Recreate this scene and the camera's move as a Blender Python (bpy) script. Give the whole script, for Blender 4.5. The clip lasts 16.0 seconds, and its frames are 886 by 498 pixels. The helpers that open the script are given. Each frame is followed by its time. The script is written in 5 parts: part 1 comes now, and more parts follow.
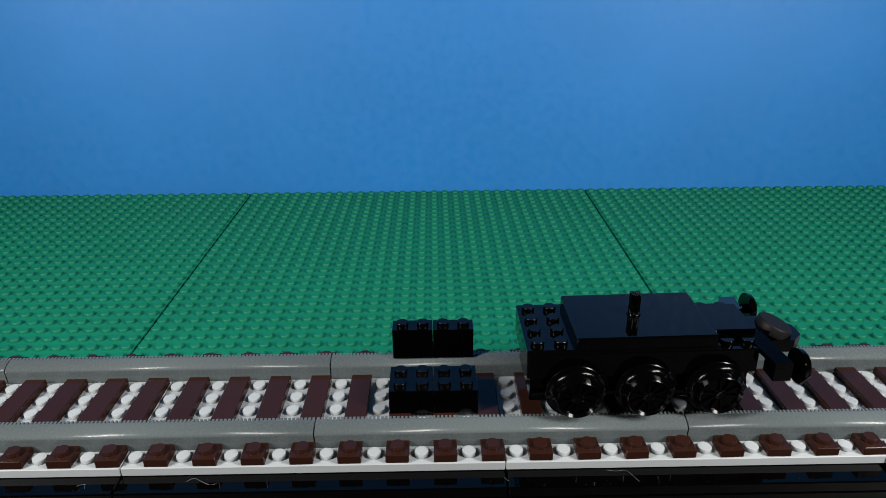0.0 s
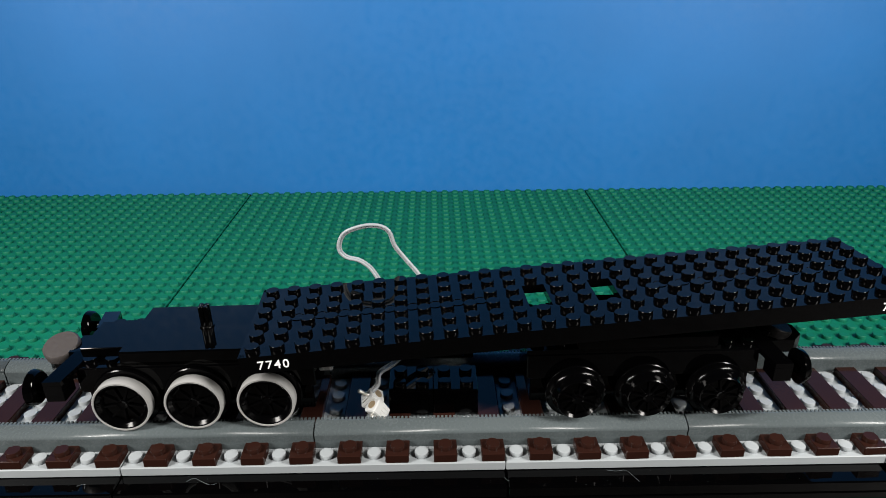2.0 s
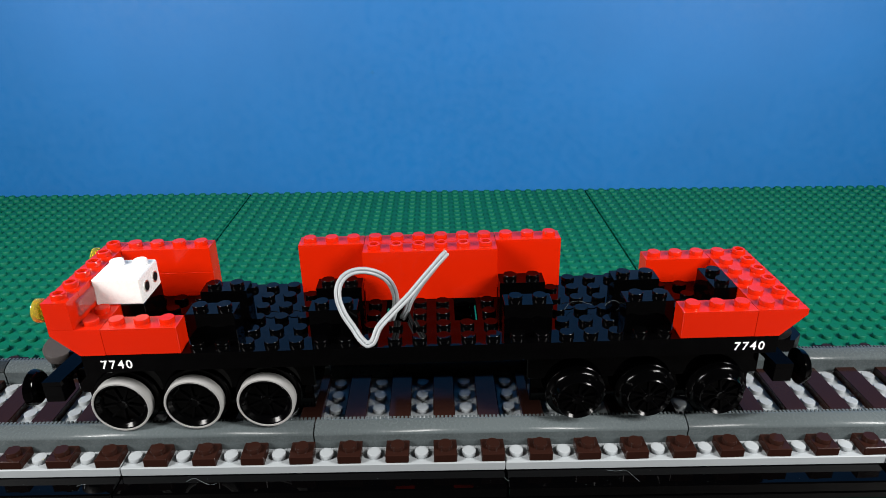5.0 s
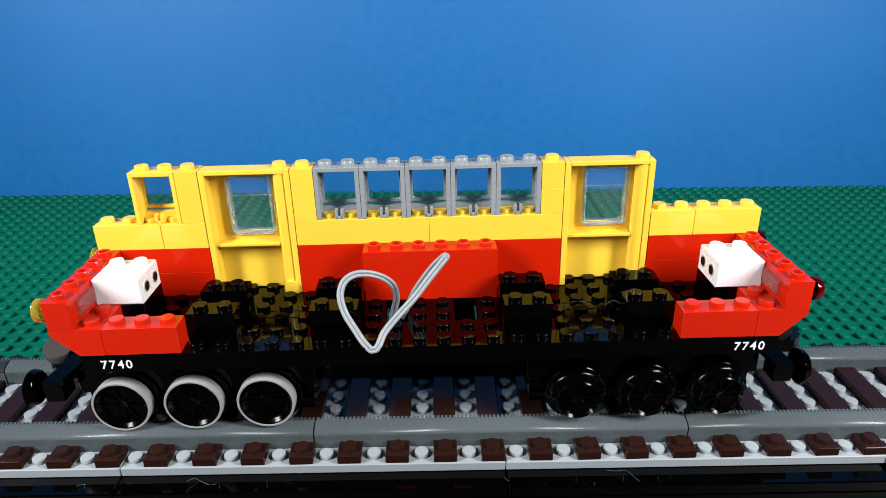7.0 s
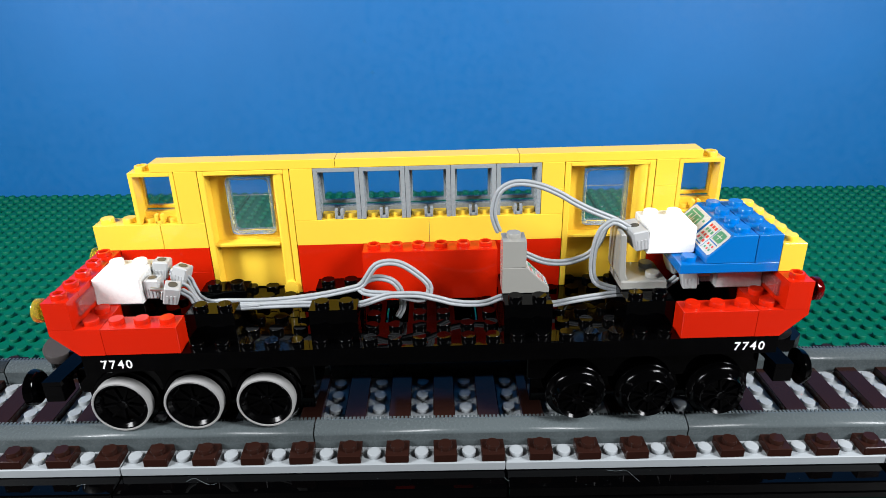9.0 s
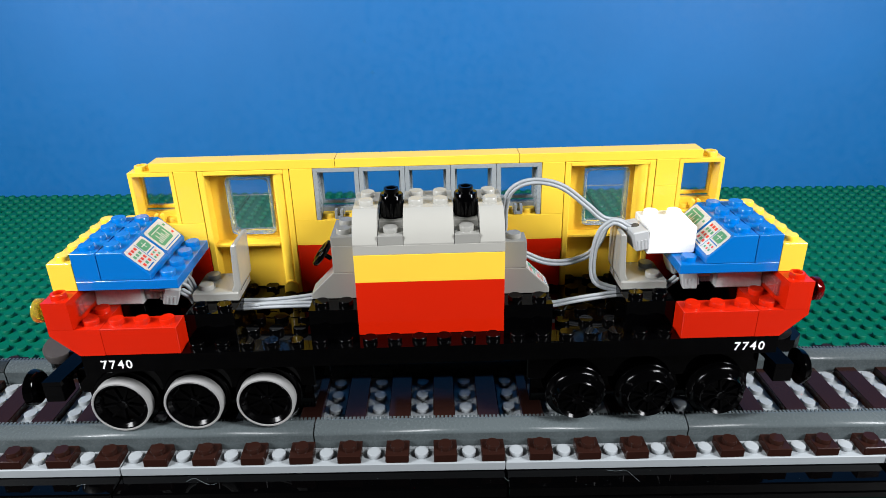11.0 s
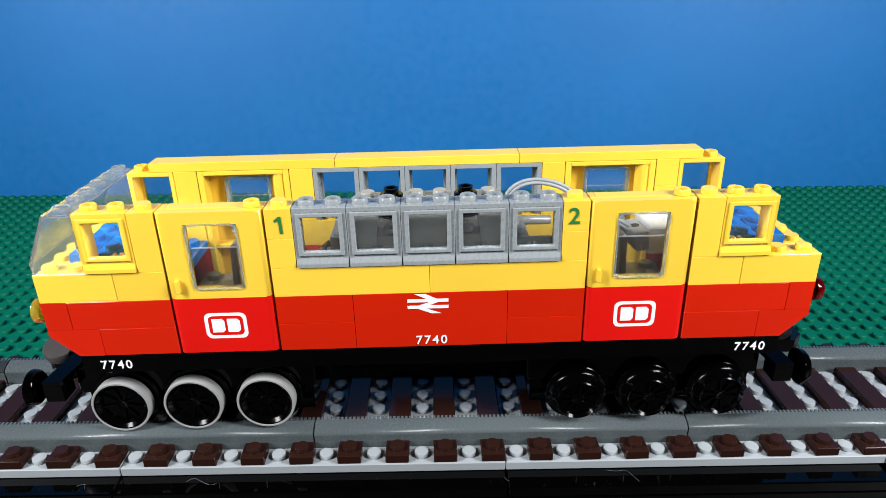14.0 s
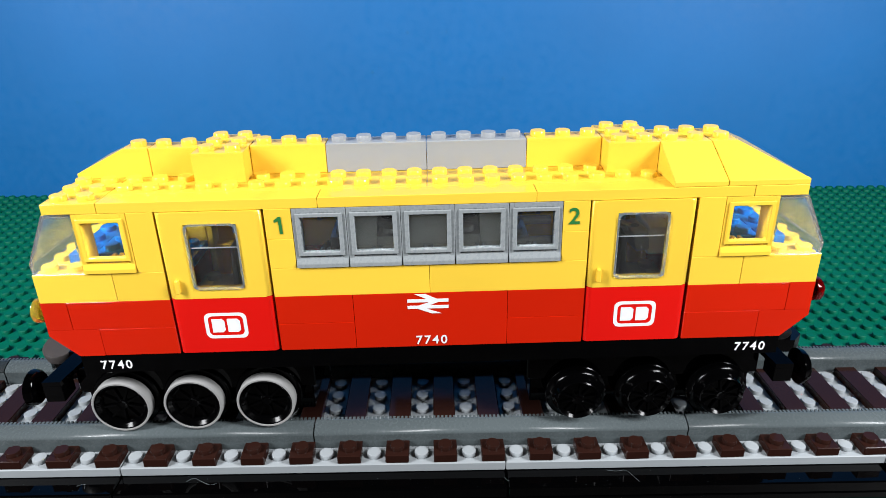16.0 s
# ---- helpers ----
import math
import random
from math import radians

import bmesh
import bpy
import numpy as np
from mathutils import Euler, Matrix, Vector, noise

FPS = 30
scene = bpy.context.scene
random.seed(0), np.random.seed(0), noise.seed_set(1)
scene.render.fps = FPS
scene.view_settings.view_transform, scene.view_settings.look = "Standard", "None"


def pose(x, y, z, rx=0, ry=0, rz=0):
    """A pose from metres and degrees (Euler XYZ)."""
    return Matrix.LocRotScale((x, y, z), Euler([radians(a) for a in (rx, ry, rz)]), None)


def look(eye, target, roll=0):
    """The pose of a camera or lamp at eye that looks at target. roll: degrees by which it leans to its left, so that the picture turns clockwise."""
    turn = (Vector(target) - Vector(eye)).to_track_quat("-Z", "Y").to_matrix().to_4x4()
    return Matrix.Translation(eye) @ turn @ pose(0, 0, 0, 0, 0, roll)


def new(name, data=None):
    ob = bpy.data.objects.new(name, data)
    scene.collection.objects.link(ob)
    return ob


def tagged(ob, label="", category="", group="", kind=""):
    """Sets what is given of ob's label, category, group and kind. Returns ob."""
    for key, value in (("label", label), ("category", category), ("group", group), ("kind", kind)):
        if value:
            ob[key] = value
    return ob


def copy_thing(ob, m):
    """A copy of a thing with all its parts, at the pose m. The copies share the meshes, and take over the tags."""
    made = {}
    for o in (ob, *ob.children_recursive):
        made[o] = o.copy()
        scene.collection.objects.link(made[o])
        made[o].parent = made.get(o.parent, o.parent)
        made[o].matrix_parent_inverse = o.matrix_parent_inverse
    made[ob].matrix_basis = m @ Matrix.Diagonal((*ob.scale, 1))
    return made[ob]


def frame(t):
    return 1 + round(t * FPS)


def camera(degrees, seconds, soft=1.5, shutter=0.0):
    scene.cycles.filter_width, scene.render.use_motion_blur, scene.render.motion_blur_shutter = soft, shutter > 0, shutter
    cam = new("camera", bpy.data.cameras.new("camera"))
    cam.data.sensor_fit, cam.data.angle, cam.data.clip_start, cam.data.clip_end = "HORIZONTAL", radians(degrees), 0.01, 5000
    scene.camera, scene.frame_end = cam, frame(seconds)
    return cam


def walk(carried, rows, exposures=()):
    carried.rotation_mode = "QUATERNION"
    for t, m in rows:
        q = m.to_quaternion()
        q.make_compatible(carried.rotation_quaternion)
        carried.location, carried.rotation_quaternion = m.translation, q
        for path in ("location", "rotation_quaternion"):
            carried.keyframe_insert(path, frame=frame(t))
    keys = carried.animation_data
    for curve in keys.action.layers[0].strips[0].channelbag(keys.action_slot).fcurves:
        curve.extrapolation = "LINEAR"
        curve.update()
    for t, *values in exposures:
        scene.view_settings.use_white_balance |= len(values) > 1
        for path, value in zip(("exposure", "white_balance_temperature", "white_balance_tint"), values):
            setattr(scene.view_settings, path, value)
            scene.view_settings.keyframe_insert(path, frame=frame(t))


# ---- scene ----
cam = camera(67.15, 16.0, soft=0.6)
U = 0.008                      # one stud pitch in metres; all plans below are in studs
EYE = Vector((0.158, -22.869, 14.318)) * U
AIM = EYE + Vector((math.sin(0.01318) * math.cos(0.41414), math.cos(0.01318) * math.cos(0.41414), -math.sin(0.41414)))
CAMERA_POSE = look(EYE, AIM, -0.45)
walk(cam, [(0.0, CAMERA_POSE), (16.0, CAMERA_POSE)],
     exposures=[(0.0, -0.02, 6600, 10), (4.2, -0.02, 6600, 10), (6.2, -0.05, 6050, 10), (16.0, -0.05, 6050, 10)])

# ---- light ----
world = bpy.data.worlds.new("room_air")
scene.world = world
world.use_nodes = True
world.node_tree.nodes["Background"].inputs["Color"].default_value = (0.75, 0.85, 1.0, 1)
world.node_tree.nodes["Background"].inputs["Strength"].default_value = 0.010


def area_lamp(name, eye, aim, wide, tall, power, color):
    data = bpy.data.lights.new(name, "AREA")
    data.shape, data.size, data.size_y, data.energy, data.color = "RECTANGLE", wide, tall, power, color
    ob = new(name, data)
    ob.matrix_world = look(Vector(eye) * U, Vector(aim) * U)
    return ob


area_lamp("desk_lamp_light", (-48, -23.5, 37), (10, 13, 3), 0.08, 0.27, 4.75, (1.0, 0.97, 0.93))
area_lamp("desk_lamp_light", (48, -23.5, 37), (-10, 13, 3), 0.08, 0.27, 4.75, (1.0, 0.97, 0.93))

# ---- materials ----
def material(name, color, rough=0.3, metal=0.0, vary=0.06, bump=0.0, scale=60.0, alpha_glass=0.0, coat=0.0, wear=0.0, spec=0.5, ior=1.2):
    m = bpy.data.materials.new(name)
    m.use_nodes = True
    nt = m.node_tree
    b = nt.nodes["Principled BSDF"]
    tc = nt.nodes.new("ShaderNodeTexCoord")
    n1 = nt.nodes.new("ShaderNodeTexNoise")
    n1.inputs["Scale"].default_value, n1.inputs["Detail"].default_value = scale, 5
    nt.links.new(tc.outputs["Object"], n1.inputs["Vector"])
    n2 = nt.nodes.new("ShaderNodeTexNoise")
    n2.inputs["Scale"].default_value, n2.inputs["Detail"].default_value = scale * 14, 3
    nt.links.new(tc.outputs["Object"], n2.inputs["Vector"])
    mix = nt.nodes.new("ShaderNodeMix")
    mix.data_type = "RGBA"
    mix.inputs[6].default_value = (*[c * (1 - vary) for c in color], 1)
    mix.inputs[7].default_value = (*[min(1, c * (1 + vary)) for c in color], 1)
    nt.links.new(n1.outputs["Fac"], mix.inputs[0])
    info = nt.nodes.new("ShaderNodeObjectInfo")
    hsv = nt.nodes.new("ShaderNodeHueSaturation")
    ra = nt.nodes.new("ShaderNodeMapRange")
    ra.inputs["To Min"].default_value, ra.inputs["To Max"].default_value = 1 - vary * 0.7, 1 + vary * 0.7
    nt.links.new(info.outputs["Random"], ra.inputs["Value"])
    nt.links.new(ra.outputs["Result"], hsv.inputs["Value"])
    nt.links.new(mix.outputs[2], hsv.inputs["Color"])
    nt.links.new(hsv.outputs["Color"], b.inputs["Base Color"])
    rr = nt.nodes.new("ShaderNodeMapRange")
    rr.inputs["To Min"].default_value, rr.inputs["To Max"].default_value = max(0.02, rough * 0.6 - wear), rough * 1.4 + wear
    nt.links.new(n2.outputs["Fac"], rr.inputs["Value"])
    nt.links.new(rr.outputs["Result"], b.inputs["Roughness"])
    b.inputs["Metallic"].default_value = metal
    b.inputs["Coat Weight"].default_value = coat
    b.inputs["Specular IOR Level"].default_value = spec
    if alpha_glass:
        b.inputs["Transmission Weight"].default_value = alpha_glass
        b.inputs["IOR"].default_value = ior
    if bump:
        bp = nt.nodes.new("ShaderNodeBump")
        bp.inputs["Strength"].default_value, bp.inputs["Distance"].default_value = bump, 0.0003
        nt.links.new(n2.outputs["Fac"], bp.inputs["Height"])
        nt.links.new(bp.outputs["Normal"], b.inputs["Normal"])
    return m


YELLOW = material("yellow_plastic", (0.82, 0.54, 0.045), 0.13, bump=0.04)
RED = material("red_plastic", (0.50, 0.012, 0.0008), 0.12, bump=0.04, spec=0.32)
DOOR_RED = material("door_red_paint", (0.60, 0.006, 0.003), 0.16, bump=0.04, spec=0.3)
BLACK = material("black_plastic", (0.0005, 0.0005, 0.0006), 0.04, bump=0.010, spec=0.15)
WHEEL_BLACK = material("wheel_black_plastic", (0.0006, 0.0006, 0.0007), 0.13, bump=0.015, spec=0.12)
GREY = material("grey_plastic", (0.25, 0.272, 0.28), 0.28, bump=0.05)
LIGHT_GREY = material("light_grey_plastic", (0.27, 0.268, 0.245), 0.2, bump=0.05)
RAIL_GREY = material("rail_grey_plastic", (0.075, 0.090, 0.094), 0.26, bump=0.06, wear=0.06, spec=0.2)
PALE_STONE = material("pale_stone_plastic", (0.345, 0.34, 0.308), 0.2, bump=0.05)
WHITE = material("white_plastic", (0.78, 0.78, 0.76), 0.28, bump=0.04)
BALLAST = material("pale_grey_plastic", (0.30, 0.325, 0.34), 0.36, bump=0.05, spec=0.12)
BROWN = material("brown_plastic", (0.020, 0.0076, 0.0055), 0.14, bump=0.03, spec=0.12)
BLUE = material("blue_plastic", (0.004, 0.125, 0.43), 0.14, bump=0.04)
GREEN = material("green_plastic", (0.0015, 0.128, 0.072), 0.55, bump=0.08, vary=0.1, scale=25, spec=0.2)
WALL_BLUE = material("blue_card", (0.006, 0.132, 0.388), 0.55, bump=0.25, vary=0.13, scale=11)
CLEAR = material("clear_plastic", (0.83, 0.86, 0.87), 0.06, alpha_glass=0.985, vary=0.01)
HAZY_CLEAR = material("hazy_clear_plastic", (0.74, 0.77, 0.78), 0.10, alpha_glass=0.96, vary=0.02)
DARK_GASKET = material("dark_gasket_plastic", (0.06, 0.062, 0.062), 0.2, vary=0.03)
CLEAR_YELLOW = material("clear_yellow_plastic", (1.0, 0.88, 0.12), 0.04, alpha_glass=0.85, ior=1.45, vary=0.01)
CLEAR_RED = material("clear_red_plastic", (0.42, 0.005, 0.005), 0.05, alpha_glass=0.93, ior=1.45, vary=0.01)
SMOKE = material("smoke_clear_plastic", (0.42, 0.44, 0.46), 0.12, alpha_glass=0.35, vary=0.03)
TYRE = material("pale_rubber", (0.25, 0.25, 0.245), 0.8, bump=0.1, spec=0.25)
METAL = material("bright_metal", (0.8, 0.78, 0.72), 0.4, metal=1.0)
PLUG_PALE = material("plug_pale_plastic", (0.52, 0.53, 0.52), 0.35, bump=0.05)
PLUG_GREY = material("plug_grey_plastic", (0.40, 0.41, 0.41), 0.35, bump=0.05)
MAGNET = material("dark_magnet", (0.045, 0.039, 0.037), 0.45, bump=0.15)
MAGNET_DARK = material("worn_dark_magnet", (0.006, 0.0055, 0.0055), 0.5, bump=0.15, spec=0.1)
CABLE = material("white_cable_skin", (0.29, 0.31, 0.325), 0.42)
PRINT_WHITE = material("white_print", (0.80, 0.80, 0.80), 0.4, vary=0.02)
PRINT_PALE = material("pale_print", (0.52, 0.54, 0.53), 0.3, vary=0.03)
PRINT_GREEN = material("green_print", (0.024, 0.165, 0.038), 0.4, vary=0.02)
PRINT_TEAL = material("teal_print", (0.05, 0.26, 0.14), 0.4, vary=0.02)
BRASS = material("dull_brass", (0.34, 0.26, 0.16), 0.55, metal=0.6)
PRINT_RED = material("red_print", (0.60, 0.015, 0.010), 0.4, vary=0.02)
PRISM_CLEAR = material("clear_prism_plastic", (0.86, 0.84, 0.84), 0.04, alpha_glass=0.95, ior=1.5, vary=0.02)
RIM_CLEAR = material("clear_rim_plastic", (0.72, 0.80, 0.84), 0.08, alpha_glass=0.85, ior=1.3, vary=0.02)
SOCKET_DARK = material("dark_socket", (0.006, 0.006, 0.006), 0.8, vary=0.02, spec=0.1)
TABLE = material("table_wood", (0.022, 0.020, 0.019), 0.5, bump=0.2, vary=0.3, scale=10)
ROOM = material("room_paint", (0.07, 0.07, 0.075), 0.8, bump=0.1, scale=5)
ROOM_FLOOR = material("room_floor_boards", (0.05, 0.05, 0.05), 0.6, bump=0.1, scale=5)

# ---- mesh tools ----
def box(bm, x0, x1, y0, y1, z0, z1, bev=0.03):
    pts = [bm.verts.new(Vector((x, y, z)) * U) for x in (x0, x1) for y in (y0, y1) for z in (z0, z1)]
    fs = [bm.faces.new([pts[i] for i in f]) for f in ((0, 1, 3, 2), (4, 6, 7, 5), (0, 4, 5, 1), (2, 3, 7, 6), (0, 2, 6, 4), (1, 5, 7, 3))]
    if bev:
        es = {e for f in fs for e in f.edges}
        bmesh.ops.bevel(bm, geom=list(es), offset=bev * U, segments=1, affect="EDGES", profile=0.6)


def ring_box(bm, x0, x1, z0, z1, hx0, hx1, hz0, hz1, y0, y1, round_y=None):
    """A flat slab between y0 and y1 with a rectangular opening, in one piece."""
    out = [[bm.verts.new(Vector((x, y, z)) * U) for x, z in ((x0, z0), (x1, z0), (x1, z1), (x0, z1))] for y in (y0, y1)]
    inn = [[bm.verts.new(Vector((x, y, z)) * U) for x, z in ((hx0, hz0), (hx1, hz0), (hx1, hz1), (hx0, hz1))] for y in (y0, y1)]
    fs = []
    for i in range(4):
        j = (i + 1) % 4
        for p, q in ((out[0], inn[0]), (inn[1], out[1]), (out[1], out[0]), (inn[0], inn[1])):
            fs.append(bm.faces.new((p[i], p[j], q[j], q[i])))
    bmesh.ops.recalc_face_normals(bm, faces=fs)
    if round_y is not None:
        corner = [e for e in {e for f in fs for e in f.edges} if all(abs(v.co.y / U - round_y) < 0.001 and min(abs(v.co.x / U - x0), abs(v.co.x / U - x1)) < 0.001 for v in e.verts)
                  and abs(e.verts[0].co.x - e.verts[1].co.x) < 0.001 * U]
        bmesh.ops.bevel(bm, geom=corner, offset=0.2 * U, segments=4, affect="EDGES", profile=0.5)
        for f in bm.faces:
            f.smooth = abs(f.normal.x) > 0.1 and abs(f.normal.y) > 0.1
        return
    rim = [e for e in {e for f in fs for e in f.edges} if len(e.link_faces) == 2 and e.calc_face_angle(0) > 1.0]
    bmesh.ops.bevel(bm, geom=rim, offset=0.025 * U, segments=1, affect="EDGES", profile=0.6)


def prism(bm, outline, a0, a1, axis="x", bev=0.03):
    """An outline of (p, q) pairs drawn out along one axis from a0 to a1."""
    def at(p, q, a):
        v = {"x": (a, p, q), "y": (p, a, q), "z": (p, q, a)}[axis]
        return Vector(v) * U
    lo = [bm.verts.new(at(p, q, a0)) for p, q in outline]
    hi = [bm.verts.new(at(p, q, a1)) for p, q in outline]
    fs = [bm.faces.new(lo), bm.faces.new(hi)]
    n = len(outline)
    for i in range(n):
        fs.append(bm.faces.new((lo[i], lo[(i + 1) % n], hi[(i + 1) % n], hi[i])))
    bmesh.ops.recalc_face_normals(bm, faces=fs)
    if bev:
        es = {e for f in fs for e in f.edges}
        bmesh.ops.bevel(bm, geom=list(es), offset=bev * U, segments=1, affect="EDGES", profile=0.6)


def tube(bm, c, r, h, axis="z", n=16, r2=None, inner=0.0, cap_bev=0.0):
    """A cylinder (or ring, with inner) from c, h long along the axis."""
    r2 = r if r2 is None else r2
    def at(a, rad, k):
        p, q = rad * math.cos(a), rad * math.sin(a)
        v = {"z": (p, q, k), "x": (k, p, q), "y": (q, k, p)}[axis]
        return (Vector(c) + Vector(v)) * U
    rings = [(0, r)]
    if cap_bev:
        rings += [(h - cap_bev, r2), (h, r2 - cap_bev)]
    else:
        rings += [(h, r2)]
    if inner:
        rings += [(h, inner), (max(0, h - 0.6 * h), inner)] if inner < 0.99 * r else []
    loops = [[bm.verts.new(at(2 * math.pi * i / n, rad, k)) for i in range(n)] for k, rad in rings]
    for a, b in zip(loops, loops[1:]):
        for i in range(n):
            f = bm.faces.new((a[i], a[(i + 1) % n], b[(i + 1) % n], b[i]))
            f.smooth = True
    bm.faces.new(loops[-1])
    bm.faces.new(loops[0][::-1])
    for k, ring in enumerate(loops):
        if cap_bev and k == 1:
            continue            # the rounded shoulder shades softly
        for i in range(n):
            bm.edges.get((ring[i], ring[(i + 1) % n])).smooth = False


def studs(bm, xs, ys, z, hollow=False, n=14):
    for x in xs:
        for y in ys:
            tube(bm, (x, y, z - 0.01), 0.302, 0.22, n=n, r2=0.298, inner=0.19 if hollow else 0.0, cap_bev=0.018)


def mesh_object(name, bm, mat):
    me = bpy.data.meshes.new(name)
    bm.normal_update()
    bm.to_mesh(me)
    bm.free()
    me.materials.append(mat)
    return new(name, me)


def part(name, bm, mat, parent, label=""):
    ob = mesh_object(name, bm, mat)
    ob.parent = parent
    return tagged(ob, label) if label else ob


def place_part(name, mesh, parent, m):
    ob = new(name, mesh)
    ob.parent = parent
    ob.matrix_basis = m
    return ob


def writing(text, size, mat, parent, x, y, z, rx=90, ry=0, rz=0, name="printed_number", spacing=1.0, bold=0.0):
    cu = bpy.data.curves.new(name, "FONT")
    cu.body, cu.size, cu.extrude, cu.offset, cu.space_character = text, size * U, 0.00004, bold * U, spacing
    cu.align_x, cu.align_y = "CENTER", "CENTER"
    tmp = new(name, cu)
    me = bpy.data.meshes.new_from_object(tmp.evaluated_get(bpy.context.evaluated_depsgraph_get()))
    bpy.data.objects.remove(tmp)
    me.materials.append(mat)
    ob = new(name, me)
    ob.parent = parent
    ob.matrix_basis = pose(x * U, y * U, z * U, rx, ry, rz)
    return ob


# ---- keyed things ----
TRAIN = pose(-0.015 * U, 0.048 * U, 0, 0, -0.793, 0.2876)
MOVES = []
WAITING = [0]


def tray_pose():
    """A free place on the builder's table behind the camera."""
    i = WAITING[0]
    WAITING[0] += 1
    return pose((-84 + 14 * (i % 13)) * U, (-70 - 9 * (i // 13)) * U, -6.75 * U)


def train_pose(x, y, z, rx=0, ry=0, rz=0):
    return TRAIN @ pose(x * U, y * U, z * U, rx, ry, rz)


def arrive(ob, m, t):
    """The thing waits on the table and is set down at pose m at the time t."""
    ob.matrix_basis = m
    if t > 0:
        w = tray_pose()
        MOVES.append((ob, [(0.0, w), (t - 1 / FPS, w), (t, m), (16.0, m)]))
    return ob


def ride(ob, x, y, z, t, rz=0):
    return arrive(ob, train_pose(x, y, z, 0, 0, rz), t)


# ---- setting ----
def setting():
    bm = bmesh.new()
    box(bm, -150, 150, -210, 90, -12, -6.75, 0.2)
    tagged(mesh_object("table", bm, TABLE), "dark wooden table under the green baseplates", "table", kind="structure")
    bm = bmesh.new()
    box(bm, -78, 78, 0, 0.6, -6.75, 60, 0.05)
    wall = tagged(mesh_object("backdrop", bm, WALL_BLUE), "plain matt blue backdrop board standing behind the baseplates", "backdrop", kind="structure")
    wall.matrix_basis = pose(0, 38.35 * U, 0, 0, 0, -0.75)
    for name, b, mat in (("floor", (-260, 260, -330, 200, -106, -101, 0), ROOM_FLOOR), ("ceiling", (-260, 260, -330, 200, 220, 225, 0), ROOM),
                         ("wall_north", (-260, 260, 200, 205, -101, 220, 0), ROOM), ("wall_south", (-260, 260, -335, -330, -101, 220, 0), ROOM),
                         ("wall_east", (260, 265, -330, 200, -101, 220, 0), ROOM), ("wall_west", (-265, -260, -330, 200, -101, 220, 0), ROOM)):
        bm = bmesh.new()
        box(bm, *b)
        tagged(mesh_object(name, bm, mat), "plain dim room " + name.split("_")[0], name.split("_")[0], kind="structure")
    # green baseplates, 32 x 32 studs each
    base = new("green_baseplate")
    bm = bmesh.new()
    prism(bm, [(0.07, 0.07), (31.93, 0.07), (31.93, 31.93), (0.07, 31.93)], -6.75, -6.45, "z", 0.02)
    part("sheet", bm, GREEN, base)
    bm = bmesh.new()
    for i in range(32):
        for j in range(32):
            tube(bm, (i + 0.5, j + 0.5, -6.46), 0.3, 0.22, n=10, cap_bev=0.04)
    tagged(part("studs", bm, GREEN, base), kind="stuff")
    tagged(base, "square green studded baseplate lying on the table", "baseplate", "green baseplates")
    base.matrix_basis = pose(-49.35 * U, 6.15 * U, 0)
    for ix in range(1, 3):
        copy_thing(base, pose((-49.35 + 32 * ix) * U, 6.15 * U, 0))
    strip = new("green_baseplate")
    bm = bmesh.new()
    prism(bm, [(0.07, 23.5), (31.93, 23.5), (31.93, 31.93), (0.07, 31.93)], -6.75, -6.45, "z", 0.02)
    part("sheet", bm, GREEN, strip)
    tagged(strip, "narrow green baseplate under the railway track", "baseplate", "green baseplates")
    strip.matrix_basis = pose(-49.35 * U, -25.85 * U, 0)
    for ix in range(1, 3):
        copy_thing(strip, pose((-49.35 + 32 * ix) * U, -25.85 * U, 0))


